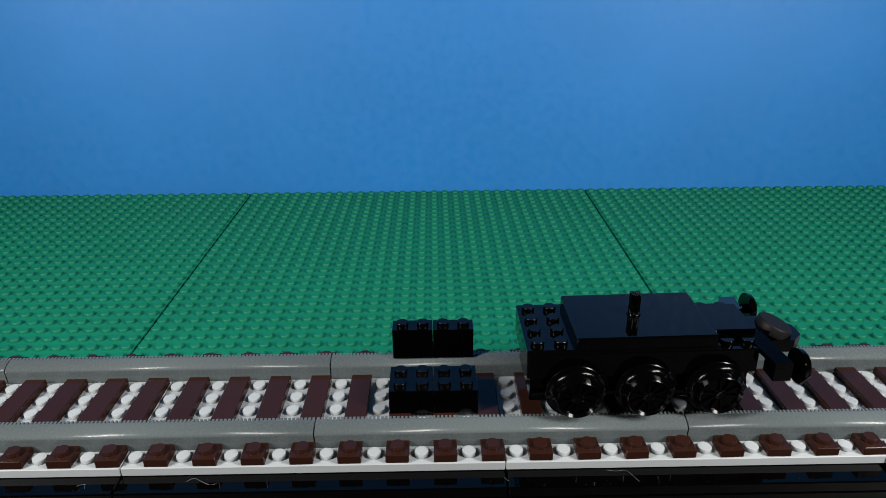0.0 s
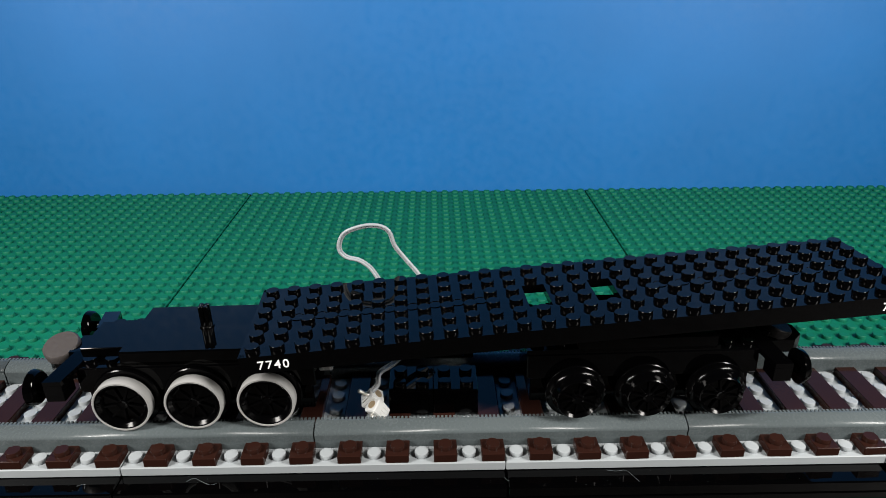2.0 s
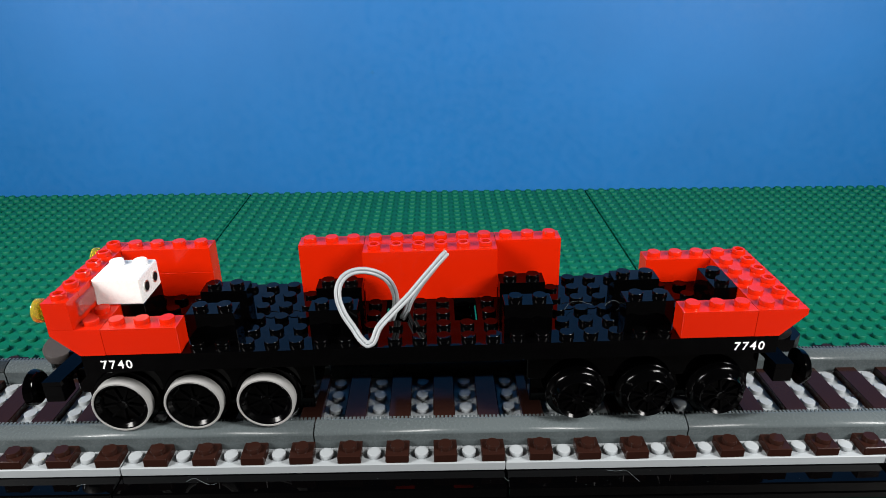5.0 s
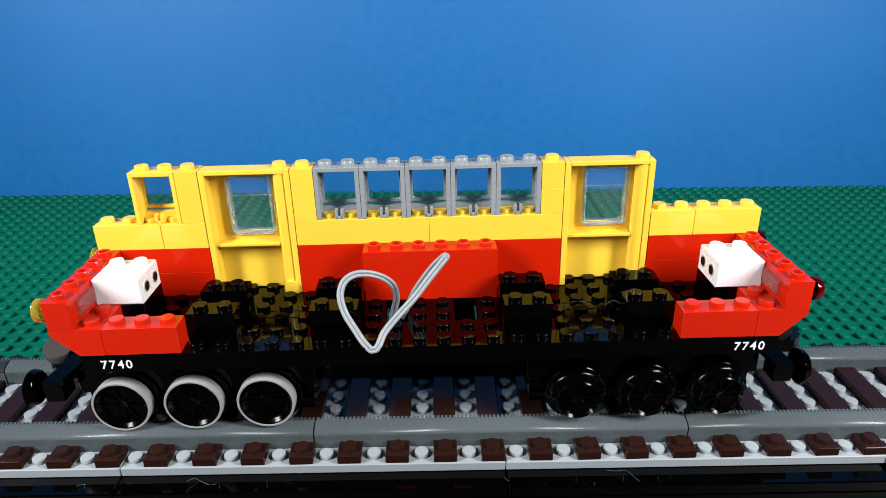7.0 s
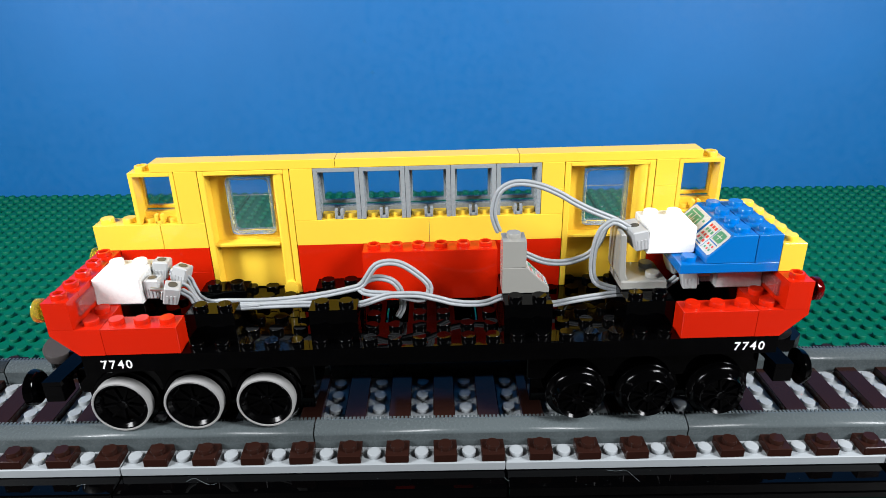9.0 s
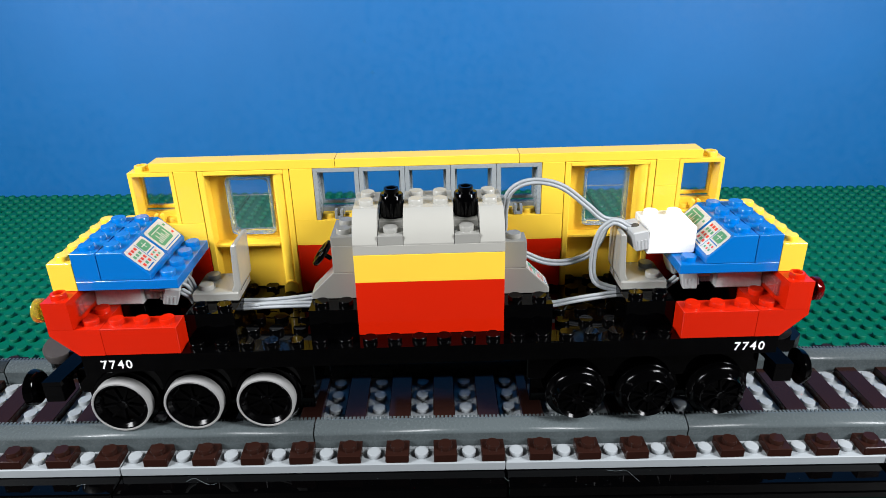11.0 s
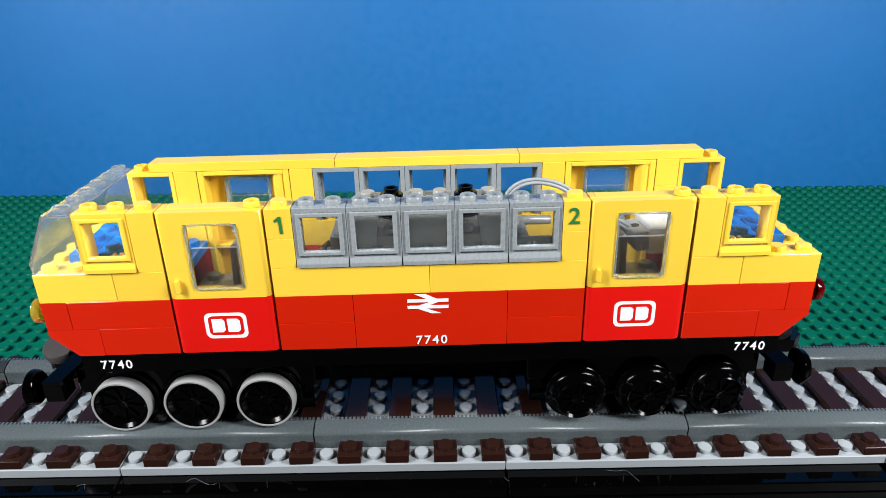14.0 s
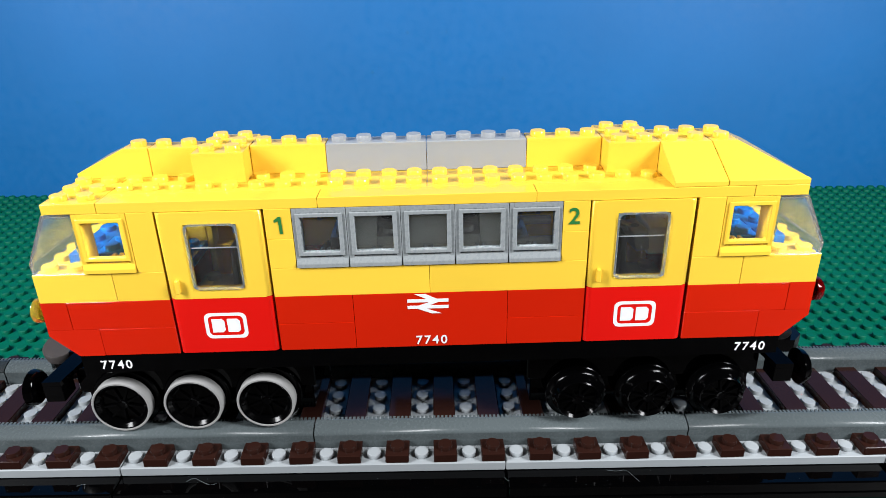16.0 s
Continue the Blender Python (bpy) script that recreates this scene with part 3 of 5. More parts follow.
# ---- bogies ----
def bogie(side):
    """Six-wheeled black bogie; side -1: motor with pale tyres, 1: plain wheels."""
    b = new("motor_bogie" if side < 0 else "wheel_bogie")
    s = side
    def mx(a, c):
        return sorted((a, c))
    bm = bmesh.new()
    c0, c1 = mx(s * 6.1 + (-0.9 if s < 0 else 0), s * 12.1 + (-1.0 if s < 0 else 0))
    box(bm, c0, c1, 1.0, 4.95, -1.2, -0.5, 0.06)
    part("cover", bm, BLACK, b, "smooth black cover plate")
    bm = bmesh.new()
    i0, i1 = (-15.0, -5.0) if s < 0 else (4.0, 13.9)
    e0, e1 = (-13.2, -5.0) if s < 0 else (4.0, 12.2)
    box(bm, i0, i1, 0.95, 5.05, -2.4, -1.2, 0.05)
    box(bm, e0, e1, 1.0, 5.0, -1.25, -1.0, 0.0)
    box(bm, i0 + 0.2, i1 - 0.2, 1.25, 4.75, -3.75, -2.4, 0.05)
    studs(bm, (-6.5, -5.5) if s < 0 else (4.5, 5.5), (1.5, 2.5, 3.5, 4.5), -1.0)
    studs(bm, (-14.55, -13.6) if s < 0 else (12.65, 13.55), (1.5, 4.5), -1.2)
    part("body", bm, BLACK, b)
    bm = bmesh.new()
    xc = -9.95 if s < 0 else 9.0
    for a in range(4):
        an = radians(45 + 90 * a)
        tube(bm, (xc + 0.16 * math.cos(an), 3 + 0.16 * math.sin(an), -0.52), 0.115, 1.08, n=10, cap_bev=0.03)
    tube(bm, (xc, 3, -0.52), 0.31, 0.1, n=20, cap_bev=0.03)
    part("pivot_pin", bm, BLACK, b)
    wheels = []
    zc = -2.66 if s < 0 else -2.89
    xs = (-13.05, -10.05, -7.02) if s < 0 else (6.07, 9.05, 12.1)
    for x in xs:
        for y, d in ((0.18, 1), (5.82, -1)) if s < 0 else ((0.0, 1), (6.0, -1)):
            w = new("wheel")
            w.parent = b
            w.matrix_basis = pose(x * U, y * U, zc * U, 0, 0, 0 if d > 0 else 180)
            motor = s < 0
            r = 1.11 if motor else 0.92
            n = 36
            def turned(profile, sharp=range(9)):
                loops = [[bm.verts.new(Vector((rad * math.cos(2 * math.pi * i / n), yy, rad * math.sin(2 * math.pi * i / n))) * U) for i in range(n)] for yy, rad in profile]
                for la, lb in zip(loops, loops[1:]):
                    for i in range(n):
                        bm.faces.new((la[i], lb[i], lb[(i + 1) % n], la[(i + 1) % n])).smooth = True
                for cap in (loops[0][::-1], loops[-1]):
                    bm.faces.new(cap)
                for k, ring in enumerate(loops):
                    for i in range(n if k in sharp else 0):
                        bm.edges.get((ring[i], ring[(i + 1) % n])).smooth = False
            bm = bmesh.new()
            if motor:
                turned(((0.76, 1.36), (0.74, 1.42), (0.66, 1.42), (0.62, 1.38), (0.60, 1.2), (0.56, 1.04), (0.3, 1.03)))
            else:
                turned(((0.72, 1.24), (0.70, 1.30), (0.63, 1.30), (0.60, 1.27), (0.56, 1.17), (0.50, 1.09), (0.42, 1.03), (0.28, 0.98)), (0, 1, 2, 3, 7))
            part("flange", bm, WHEEL_BLACK, w)
            bm = bmesh.new()
            if motor:
                turned(((0.5, r), (0.04, r), (0.0, r - 0.03), (0.02, r - 0.07), (0.16, r - 0.20), (0.20, r - 0.26), (0.34, r - 0.28)))
            else:
                turned(((0.32, 0.99), (0.18, 0.96), (0.04, 0.92), (0.0, 0.88), (0.12, 0.78), (0.20, 0.76)), (0, 2, 3, 4, 5))
            part("rim", bm, WHEEL_BLACK, w, "black dished rim")
            reach, deep = (r - 0.24, 0.34) if motor else (0.77, 0.22)
            for i in range(9 if motor else 10):
                bm = bmesh.new()
                wide = 0.045 if motor else 0.026
                box(bm, 0.12, reach, deep - 0.13, deep + 0.01, -wide, wide, 0.0)
                bmesh.ops.rotate(bm, verts=bm.verts[:], cent=(0, 0, 0), matrix=Matrix.Rotation(2 * math.pi * i / (9 if motor else 10) + x, 3, "Y"))
                part("spoke", bm, WHEEL_BLACK, w)
            bm = bmesh.new()
            turned(((deep, 0.3), (deep - 0.14, 0.24), (deep - 0.17, 0.2), (deep - 0.15, 0.12)))
            part("hub", bm, WHEEL_BLACK, w)
            if s < 0:
                bm = bmesh.new()
                n = 40
                loops = []
                for yy, rad in ((0.02, 1.10), (-0.01, 1.12), (-0.01, 1.18), (0.03, 1.21), (0.50, 1.21), (0.52, 1.10)):
                    loops.append([bm.verts.new(Vector((rad * math.cos(2 * math.pi * i / n), yy, rad * math.sin(2 * math.pi * i / n))) * U) for i in range(n)])
                for la, lb in zip(loops, loops[1:] + loops[:1]):
                    for i in range(n):
                        bm.faces.new((la[i], la[(i + 1) % n], lb[(i + 1) % n], lb[i])).smooth = la is loops[3]
                bmesh.ops.recalc_face_normals(bm, faces=bm.faces[:])
                part("tyre", bm, TYRE, w, "pale grey rubber tyre")
            wheels.append((w, x, y, d, zc))
    if s < 0:
        bm = bmesh.new()
        arc = smooth_path([(-7.4, 5.1, -1.9), (-7.2, 5.3, -1.7), (-6.96, 5.35, -1.32), (-6.48, 5.35, -1.16), (-5.97, 5.35, -1.43), (-5.7, 5.25, -1.7), (-5.6, 5.1, -1.95)], 0.12)
        for p, q in zip(arc, arc[1:]):
            strand(bm, p, q, 0.15)
        part("cable_tail", bm, CABLE, b, "pale grey cable bent behind the motor")
        tagged(b, "black six-wheeled motor bogie with pale tyres on the rails", "train bogie", "bogies")
    else:
        tagged(b, "black six-wheeled trailing bogie with bare wheels on the rails", "train bogie", "bogies")
    b.matrix_basis = TRAIN
    return b, wheels


def coupling(side, t):
    """Two round buffers on arms with a magnet coupling between them, clipped to a bogie's outer end."""
    b = new("buffer_beam")
    s = side
    def mx(p, q):
        return sorted((p, q))
    # block ends, buffer face, strap end and lift differ between the two ends
    b0, b1, face, lip, dz = (15.15, 15.9, 16.3, -1.22, 0.18) if s < 0 else (14.15, 14.9, 15.3, -1.38, 0.12)
    for y in (0.5, 5.5):
        bm = bmesh.new()
        box(bm, *mx(s * b0, s * b1), y - 0.45, y + 0.45, -2.35 + dz, lip - 0.2, 0.0)
        arm = part("buffer_arm", bm, BLACK, b)
        bm = bmesh.new()
        tube(bm, (min(s * (b1 - 0.05), s * (face + 0.05)), y, -1.92 + dz), 0.25, face - b1 + 0.1, "x", 16)
        tube(bm, (min(s * face, s * (face + 0.3)), y, -1.92 + dz), 0.76, 0.3, "x", 28, r2=0.72, cap_bev=0.08)
        part("buffer", bm, BLACK, arm, "round black buffer")
    bm = bmesh.new()
    tip = 15.1 if s < 0 else 14.05
    box(bm, *mx(s * (tip - 2.1), s * tip), 1.85, 4.15, -1.18, -0.76, 0.03)
    part("tongue", bm, BLACK, b)
    bm = bmesh.new()
    for near, y0 in ((1, 0.0), (-1, 6.0)):
        # a strap slopes from the tongue down to the buffer block
        top = [(s * (tip - 0.5), 2.0, -0.98), (s * (tip + 0.30), 2.0, -0.98), (s * b1, 0.05, lip), (s * b0, 0.05, lip)]
        vs = [[bm.verts.new(Vector((p, y0 + near * q, r - h)) * U) for p, q, r in top] for h in (0.0, 0.22)]
        fs = [bm.faces.new(vs[0]), bm.faces.new(vs[1][::-1])]
        fs += [bm.faces.new((vs[0][i], vs[0][(i + 1) % 4], vs[1][(i + 1) % 4], vs[1][i])) for i in range(4)]
        bmesh.ops.recalc_face_normals(bm, faces=fs)
    box(bm, *mx(s * (tip - 0.3), s * (15.9 if s < 0 else 15.4)), 2.3, 3.7, -1.9, -1.2, 0.0)
    e = 0 if s < 0 else 0.5
    prism(bm, [(s * (p - e), q) for p, q in ((15.3, 2.1), (16.5, 2.1), (17.0, 2.6), (17.0, 3.4), (16.5, 3.9), (15.3, 3.9))], -2.45 if s < 0 else -2.15, -1.75 if s < 0 else -1.55, "z", 0.0)
    part("coupling_arm", bm, BLACK, b)
    bm = bmesh.new()
    tube(bm, (0, 0, 0), 0.78, 0.45, "z", 28, cap_bev=0.06)
    mag = part("magnet", bm, MAGNET if s < 0 else MAGNET_DARK, b, "round dark coupling magnet")
    mag.matrix_basis = pose(s * (16.45 if s < 0 else 15.3) * U, 2.95 * U, -1.5 * U, 20 if s < 0 else 4, 0 if s < 0 else 22, 0)
    tagged(b, "black buffer beam with round buffers and magnet coupling", "buffer beam", "buffer beams")
    arrive(b, TRAIN, t)


def chassis():
    """Black base plate, 28 x 6 studs, with two square openings."""
    c = new("chassis_plate")
    bm = bmesh.new()
    for x0, x1, y0, y1 in ((-13.99, -2, 0.01, 5.99), (2, 13.99, 0.01, 5.99), (-1, 1, 0.01, 5.99), (-2, -1, 0.01, 2), (-2, -1, 4, 5.99), (1, 2, 0.01, 2), (1, 2, 4, 5.99)):
        box(bm, x0, x1, y0, y1, -0.4, -0.003, 0)
    box(bm, -13.99, 13.99, 0.0, 0.25, -0.78, -0.002, 0.0)
    box(bm, -13.99, 13.99, 5.75, 6.0, -0.78, -0.002, 0.0)
    box(bm, -14.0, -13.75, 0.02, 5.98, -0.78, -0.002, 0.0)
    box(bm, 13.75, 14.0, 0.02, 5.98, -0.78, -0.002, 0.0)
    part("plate", bm, BLACK, c)
    bm = bmesh.new()
    for i in range(28):
        for j in range(6):
            x, y = i - 13.5, j + 0.5
            if abs(abs(x) - 1.5) < 0.1 and 2 < y < 4:
                continue
            tube(bm, (x, y, -0.01), 0.302, 0.22, n=20, r2=0.298, cap_bev=0.018)
    tagged(part("studs", bm, BLACK, c), kind="stuff")
    for k in range(4, 13):
        for s in (-1, 1):
            bm = bmesh.new()
            tube(bm, (s * k, 3.0, -0.01), 0.33, 0.035, n=16, inner=0.27)
            part("pin_hole", bm, BLACK, c)
    for x in (-12.65, 12.85):
        writing("7740", 0.53, PRINT_WHITE, c, x, -0.012, -0.44, bold=0.008, spacing=1.25)
    tagged(c, "long black studded chassis plate with white numbers", "chassis plate")
    return c


def black_bricks():
    lab = "small glossy black brick on the black chassis"
    for x, y, nx, ny, t in ((8, 3, 2, 1, 2.5), (12, 2, 1, 2, 2.5), (8, 1, 2, 1, 2.6), (3, 1, 2, 1, 2.8), (3, 3, 2, 1, 2.9), (-5, 3, 2, 1, 3.0), (-5, 1, 2, 1, 3.1), (-10, 3, 2, 1, 3.1), (-10, 1, 2, 1, 3.2), (-13, 2, 1, 2, 3.9),
                            (3, 2, 2, 1, 8.8), (8, 2, 2, 1, 8.5), (-5, 2, 2, 1, 9.2), (-10, 2, 2, 1, 9.4)):
        brick("BLACK", x, y, 0, nx, ny, 1.2, t, lab, group="black bricks on the chassis")


def helper_bricks():
    """Black bricks that stand on the track until the chassis is set down."""
    for x, y, z, nx, ny in ((-2, 1.75, -4.6, 2, 2), (0, 1.75, -4.6, 2, 2), (-2, 5.35, -3.6, 2, 1), (0, 5.35, -3.6, 2, 1), (-2, 5.35, -4.0, 4, 1)):
        ob = brick("BLACK", 0, 0, 0, nx, ny, 0.4 if nx == 4 else 1.2, 0, "black brick standing loose between the rails", group="black bricks on the track", ride_on=False)
        m = pose((x + nx / 2) * U, (y + ny / 2) * U, z * U, 0, 0, random.uniform(-0.6, 0.6))
        ob.matrix_basis = m
        w = train_pose(x + nx / 2, 4.0 if ny == 2 else 5.4, -1.98 if nx == 2 else -2.38)
        MOVES.append((ob, [(0.0, m), (2.3 - 1 / FPS, m), (2.3, w), (16.0, w)]))


def ends():
    low = "glossy red brick low on the chassis side"
    yel = "yellow brick above the red bricks"
    # west end
    brick("RED", -13, 5, 0, 3, 1, 1.2, 3.3, low)
    for y, t in ((5, 3.4), (3, 3.5), (1, 3.7)):
        inverted_slope(-14, y, -1, t)
    brick("RED", -13, 0, 0, 3, 1, 1.2, 3.8, low)
    light_bar(-14.5, -1, 3.9)
    light_brick(-13, 3, 1.2, 1, 4.0)
    brick("RED", -14, 5, 1.2, 4, 1, 1.2, 4.1, low)
    # far side wall, red
    far = "red wall brick on the far chassis edge"
    brick("RED", -6, 5, 0, 3, 1, 2.4, 4.2, far)
    brick("RED", -3, 5, 0, 6, 1, 2.4, 4.3, far)
    brick("RED", 3, 5, 0, 3, 1, 2.4, 4.4, far)
    brick("RED", -3, 4, 0, 6, 1, 2.4, 4.5, "red six-stud wall brick with hollow studs", hollow=True)
    # east end
    brick("RED", 10, 5, 0, 3, 1, 1.2, 4.6, low)
    for y, t in ((5, 4.7), (3, 4.8), (1, 4.9)):
        inverted_slope(14, y, 1, t)
    brick("RED", 10, 0, 0, 3, 1, 1.2, 5.0, low)
    light_bar(14.5, 1, 5.1)
    light_brick(13, 3, 1.2, -1, 5.2)
    brick("RED", 10, 5, 1.2, 4, 1, 1.2, 5.3, low)
    # far side wall, yellow
    brick("YELLOW", -15, 5, 2.4, 3, 1, 1.2, 5.4, yel)
    brick("YELLOW", -12, 5, 2.4, 2, 1, 1.2, 5.5, yel)
    brick("YELLOW", -6, 5, 2.4, 6, 1, 1.2, 5.6, yel)
    brick("YELLOW", 0, 5, 2.4, 6, 1, 1.2, 5.7, yel)
    brick("YELLOW", 10, 5, 2.4, 2, 1, 1.2, 5.8, yel)
    brick("YELLOW", 12, 5, 2.4, 3, 1, 1.2, 5.8, yel)
    window_piece("YELLOW", -13, 5, False, 5.9)
    post = "tall yellow one-stud post beside a window"
    brick("YELLOW", -11, 5, 3.6, 1, 1, 2.4, 6.0, post)
    door_piece(-10, 5, False, 6.1, True)
    brick("YELLOW", -6, 5, 3.6, 1, 1, 2.4, 6.2, post)
    for i in range(5):
        window_piece("GREY", -5 + 2 * i, 5, False, 6.4 + 0.1 * i)
    brick("YELLOW", 5, 5, 3.6, 1, 1, 1.2, 6.8, post)
    brick("YELLOW", 5, 5, 4.8, 1, 1, 1.2, 6.9, post)
    door_piece(6, 5, False, 7.0, False)
    brick("YELLOW", 10, 5, 3.6, 1, 1, 1.2, 7.1, post)
    brick("YELLOW", 10, 5, 4.8, 1, 1, 1.2, 7.2, post)
    window_piece("YELLOW", 11, 5, False, 7.3)
    strip = "long smooth yellow strip along the top of the wall"
    brick("YELLOW", 4, 5, 6, 8, 1, 0.4, 7.4, strip, top=False, name="smooth_strip")
    brick("YELLOW", -4, 5, 6, 8, 1, 0.4, 7.5, strip, top=False, name="smooth_strip")
    brick("YELLOW", -12, 5, 6, 8, 1, 0.4, 7.6, strip, top=False, name="smooth_strip")


def screen_print(parent, y0, s, wide, big):
    """Control-panel sticker on a slope facing along x: one large screen, or keys beside a small screen."""
    def on(u, v):
        # u along the slope as its reader sees it, left to right; v up the slope
        y = y0 + (u if s > 0 else 2 - u) * wide / 2
        return Vector((s * (0.98 - v * 0.98), y, 0.24 + v * 0.96)) + Vector((s * 0.9, 0, 0.9)) * 0.012
    def patch(bm, u0, u1, v0, v1, lift, cut=0.0):
        c = cut
        ring = ((u0 + c, v0), (u1 - c, v0), (u1, v0 + c), (u1, v1 - c), (u1 - c, v1), (u0 + c, v1), (u0, v1 - c), (u0, v0 + c)) if c else ((u0, v0), (u1, v0), (u1, v1), (u0, v1))
        vs = [bm.verts.new((on(u, v) + Vector((s * 0.7, 0, 0.7)) * lift) * U) for u, v in ring]
        f = bm.faces.new(vs)
        f.normal_update()
        if f.normal.z < 0:
            f.normal_flip()
    bm = bmesh.new()
    patch(bm, 0.09, 1.91, 0.08, 0.94, 0.0, 0.09)
    part("sticker", bm, PRINT_PALE, parent, "white control panel sticker")
    green, red, white = bmesh.new(), bmesh.new(), bmesh.new()
    blue = bmesh.new()
    if big:
        patch(green, 0.24, 1.46, 0.24, 0.84, 0.006, 0.08)
        for i in range(7):
            patch(white, 0.36 + 0.145 * i, 0.44 + 0.145 * i, 0.34, 0.46 + 0.06 * ((i * 3) % 5), 0.012)
        patch(white, 0.36, 1.32, 0.72, 0.75, 0.012)
        patch(green, 1.60, 1.76, 0.66, 0.74, 0.006)
        patch(red, 1.60, 1.76, 0.32, 0.40, 0.006)
        patch(blue, 0.22, 1.78, 0.13, 0.16, 0.006)
    else:
        patch(green, 1.08, 1.76, 0.52, 0.86, 0.006, 0.06)
        patch(white, 1.20, 1.64, 0.68, 0.71, 0.012)
        patch(white, 1.40, 1.45, 0.58, 0.80, 0.012)
        for i in range(3):
            for j in range(4):
                patch((red, red, green, red)[j] if i != 1 else (green, red, green, red)[j], 0.24 + 0.24 * i, 0.40 + 0.24 * i, 0.24 + 0.165 * j, 0.34 + 0.165 * j, 0.006)
            for j in range(2):
                patch(red if (i + j) % 2 else green, 1.16 + 0.20 * i, 1.28 + 0.20 * i, 0.18 + 0.13 * j, 0.25 + 0.13 * j, 0.006)
        patch(blue, 0.99, 1.03, 0.12, 0.90, 0.006)
        patch(blue, 1.06, 1.80, 0.44, 0.47, 0.006)
        patch(blue, 0.24, 0.86, 0.14, 0.18, 0.006)
    part("sticker_rule", blue, BLUE, parent)
    part("sticker_screen", green, PRINT_TEAL, parent)
    part("sticker_key", red, PRINT_RED, parent)
    part("sticker_line", white, PRINT_PALE, parent)


def console_slope(x, y, z, s, t, color="BLUE", ny=2, label="blue slope brick with a control panel sticker", big=False, sticker=True):
    """A 45 degree slope whose face looks along x towards s; x is its centre."""
    b = new("console_slope_brick")
    bm = bmesh.new()
    prism(bm, [(-s * 0.988, 0.004), (-s * 0.988, 1.196), (0.02 * s, 1.196), (s * 0.988, 0.24), (s * 0.988, 0.004)], -ny / 2 + 0.012, ny / 2 - 0.012, "y", 0.03)
    studs(bm, (-0.5 * s,), [j + 0.5 - ny / 2 for j in range(ny)], 1.2)
    part("body", bm, COLOR_WORD[color], b)
    if sticker:
        screen_print(b, -ny / 2, s, ny, big)
    tagged(b, label, "toy brick", "control panels")
    ride(b, x, y, z, t)


def seat(s, t):
    """Light grey cab seat, two by two studs; s: the way it looks."""
    x = 9 * s
    c = new("cab_seat")
    bm = bmesh.new()
    box(bm, -0.98, 0.98, -0.98, 0.98, 0.004, 0.42, 0.06)
    studs(bm, (0.45 * s,), (-0.5, 0.5), 0.42)
    part("seat", bm, LIGHT_GREY, c)
    bm = bmesh.new()
    prism(bm, [(-s * 0.98, 0.3), (-s * 0.66, 0.42), (-s * 0.8, 0.7), (-s * 0.9, 2.5), (-s * 1.14, 2.55), (-s * 1.1, 0.6)], -0.9, 0.9, "y", 0.05)
    part("backrest", bm, LIGHT_GREY, c)
    tagged(c, "light grey cab seat with curved backrest on black bricks", "cab seat", "cab seats")
    ride(c, x, 3, 1.2, t)


def cabs():
    yel = "yellow brick behind the blue cab console"
    blu = "blue cab console brick"
    for s, ts in ((1, (8.0, 8.1, 8.2, 8.3, 8.4, 8.5)), (-1, (9.9, 10.0, 10.1, 10.2, 10.3, 9.5))):
        brick("YELLOW", 14 if s > 0 else -15, 1, 2.4, 1, 4, 1.2, ts[0], yel)
        brick("BLUE", 10 if s > 0 else -14, 1, 2.4, 4, 4, 0.4, ts[1], "blue plate of the cab console")
        brick("BLUE", 13 if s > 0 else -14, 1, 2.8, 1, 4, 1.2, ts[2], blu)
        console_slope(12 * s, 4, 2.8, -s, ts[3], big=True)
        console_slope(12 * s, 2, 2.8, -s, ts[4])
        seat(s, ts[5])
    light_brick(9.95, 3.05, 2.82, -1, 8.7)


def grey_stands():
    lab = "grey brick on the stand beside the engine"
    console_slope(4, 2.5, 1.2, 1, 8.9, "LIGHT_GREY", 1, "light grey slope brick with a control panel sticker")
    brick("LIGHT_GREY", 3, 2, 2.4, 1, 1, 1.2, 9.0, lab)
    brick("YELLOW", -3, 4, 2.4, 6, 1, 1.2, 9.1, "yellow six-stud brick above the red one")
    console_slope(-4, 2.5, 1.2, -1, 9.6, "LIGHT_GREY", 1, "light grey plain slope brick under the steering wheel", sticker=False)
    brick("LIGHT_GREY", -4, 2, 2.4, 1, 2, 1.2, 9.7, lab)
    # steering wheel on the stand
    w = new("steering_wheel")
    bm = bmesh.new()
    n, k = 24, 8
    ring = [[bm.verts.new(Vector(((0.5 + 0.13 * math.cos(2 * math.pi * j / k)) * math.cos(2 * math.pi * i / n), (0.5 + 0.13 * math.cos(2 * math.pi * j / k)) * math.sin(2 * math.pi * i / n), 0.13 * math.sin(2 * math.pi * j / k))) * U) for j in range(k)] for i in range(n)]
    for i in range(n):
        for j in range(k):
            bm.faces.new((ring[i][j], ring[(i + 1) % n][j], ring[(i + 1) % n][(j + 1) % k], ring[i][(j + 1) % k])).smooth = True
    box(bm, -0.45, 0.45, -0.06, 0.06, -0.05, 0.05, 0)
    tube(bm, (0, 0, -0.45), 0.1, 0.45)
    part("rim", bm, BLACK, w)
    tagged(w, "small black steering wheel on the grey stand", "steering wheel")
    arrive(w, train_pose(-4.5, 2.75, 3.0, 0, -52, 0), 9.8)


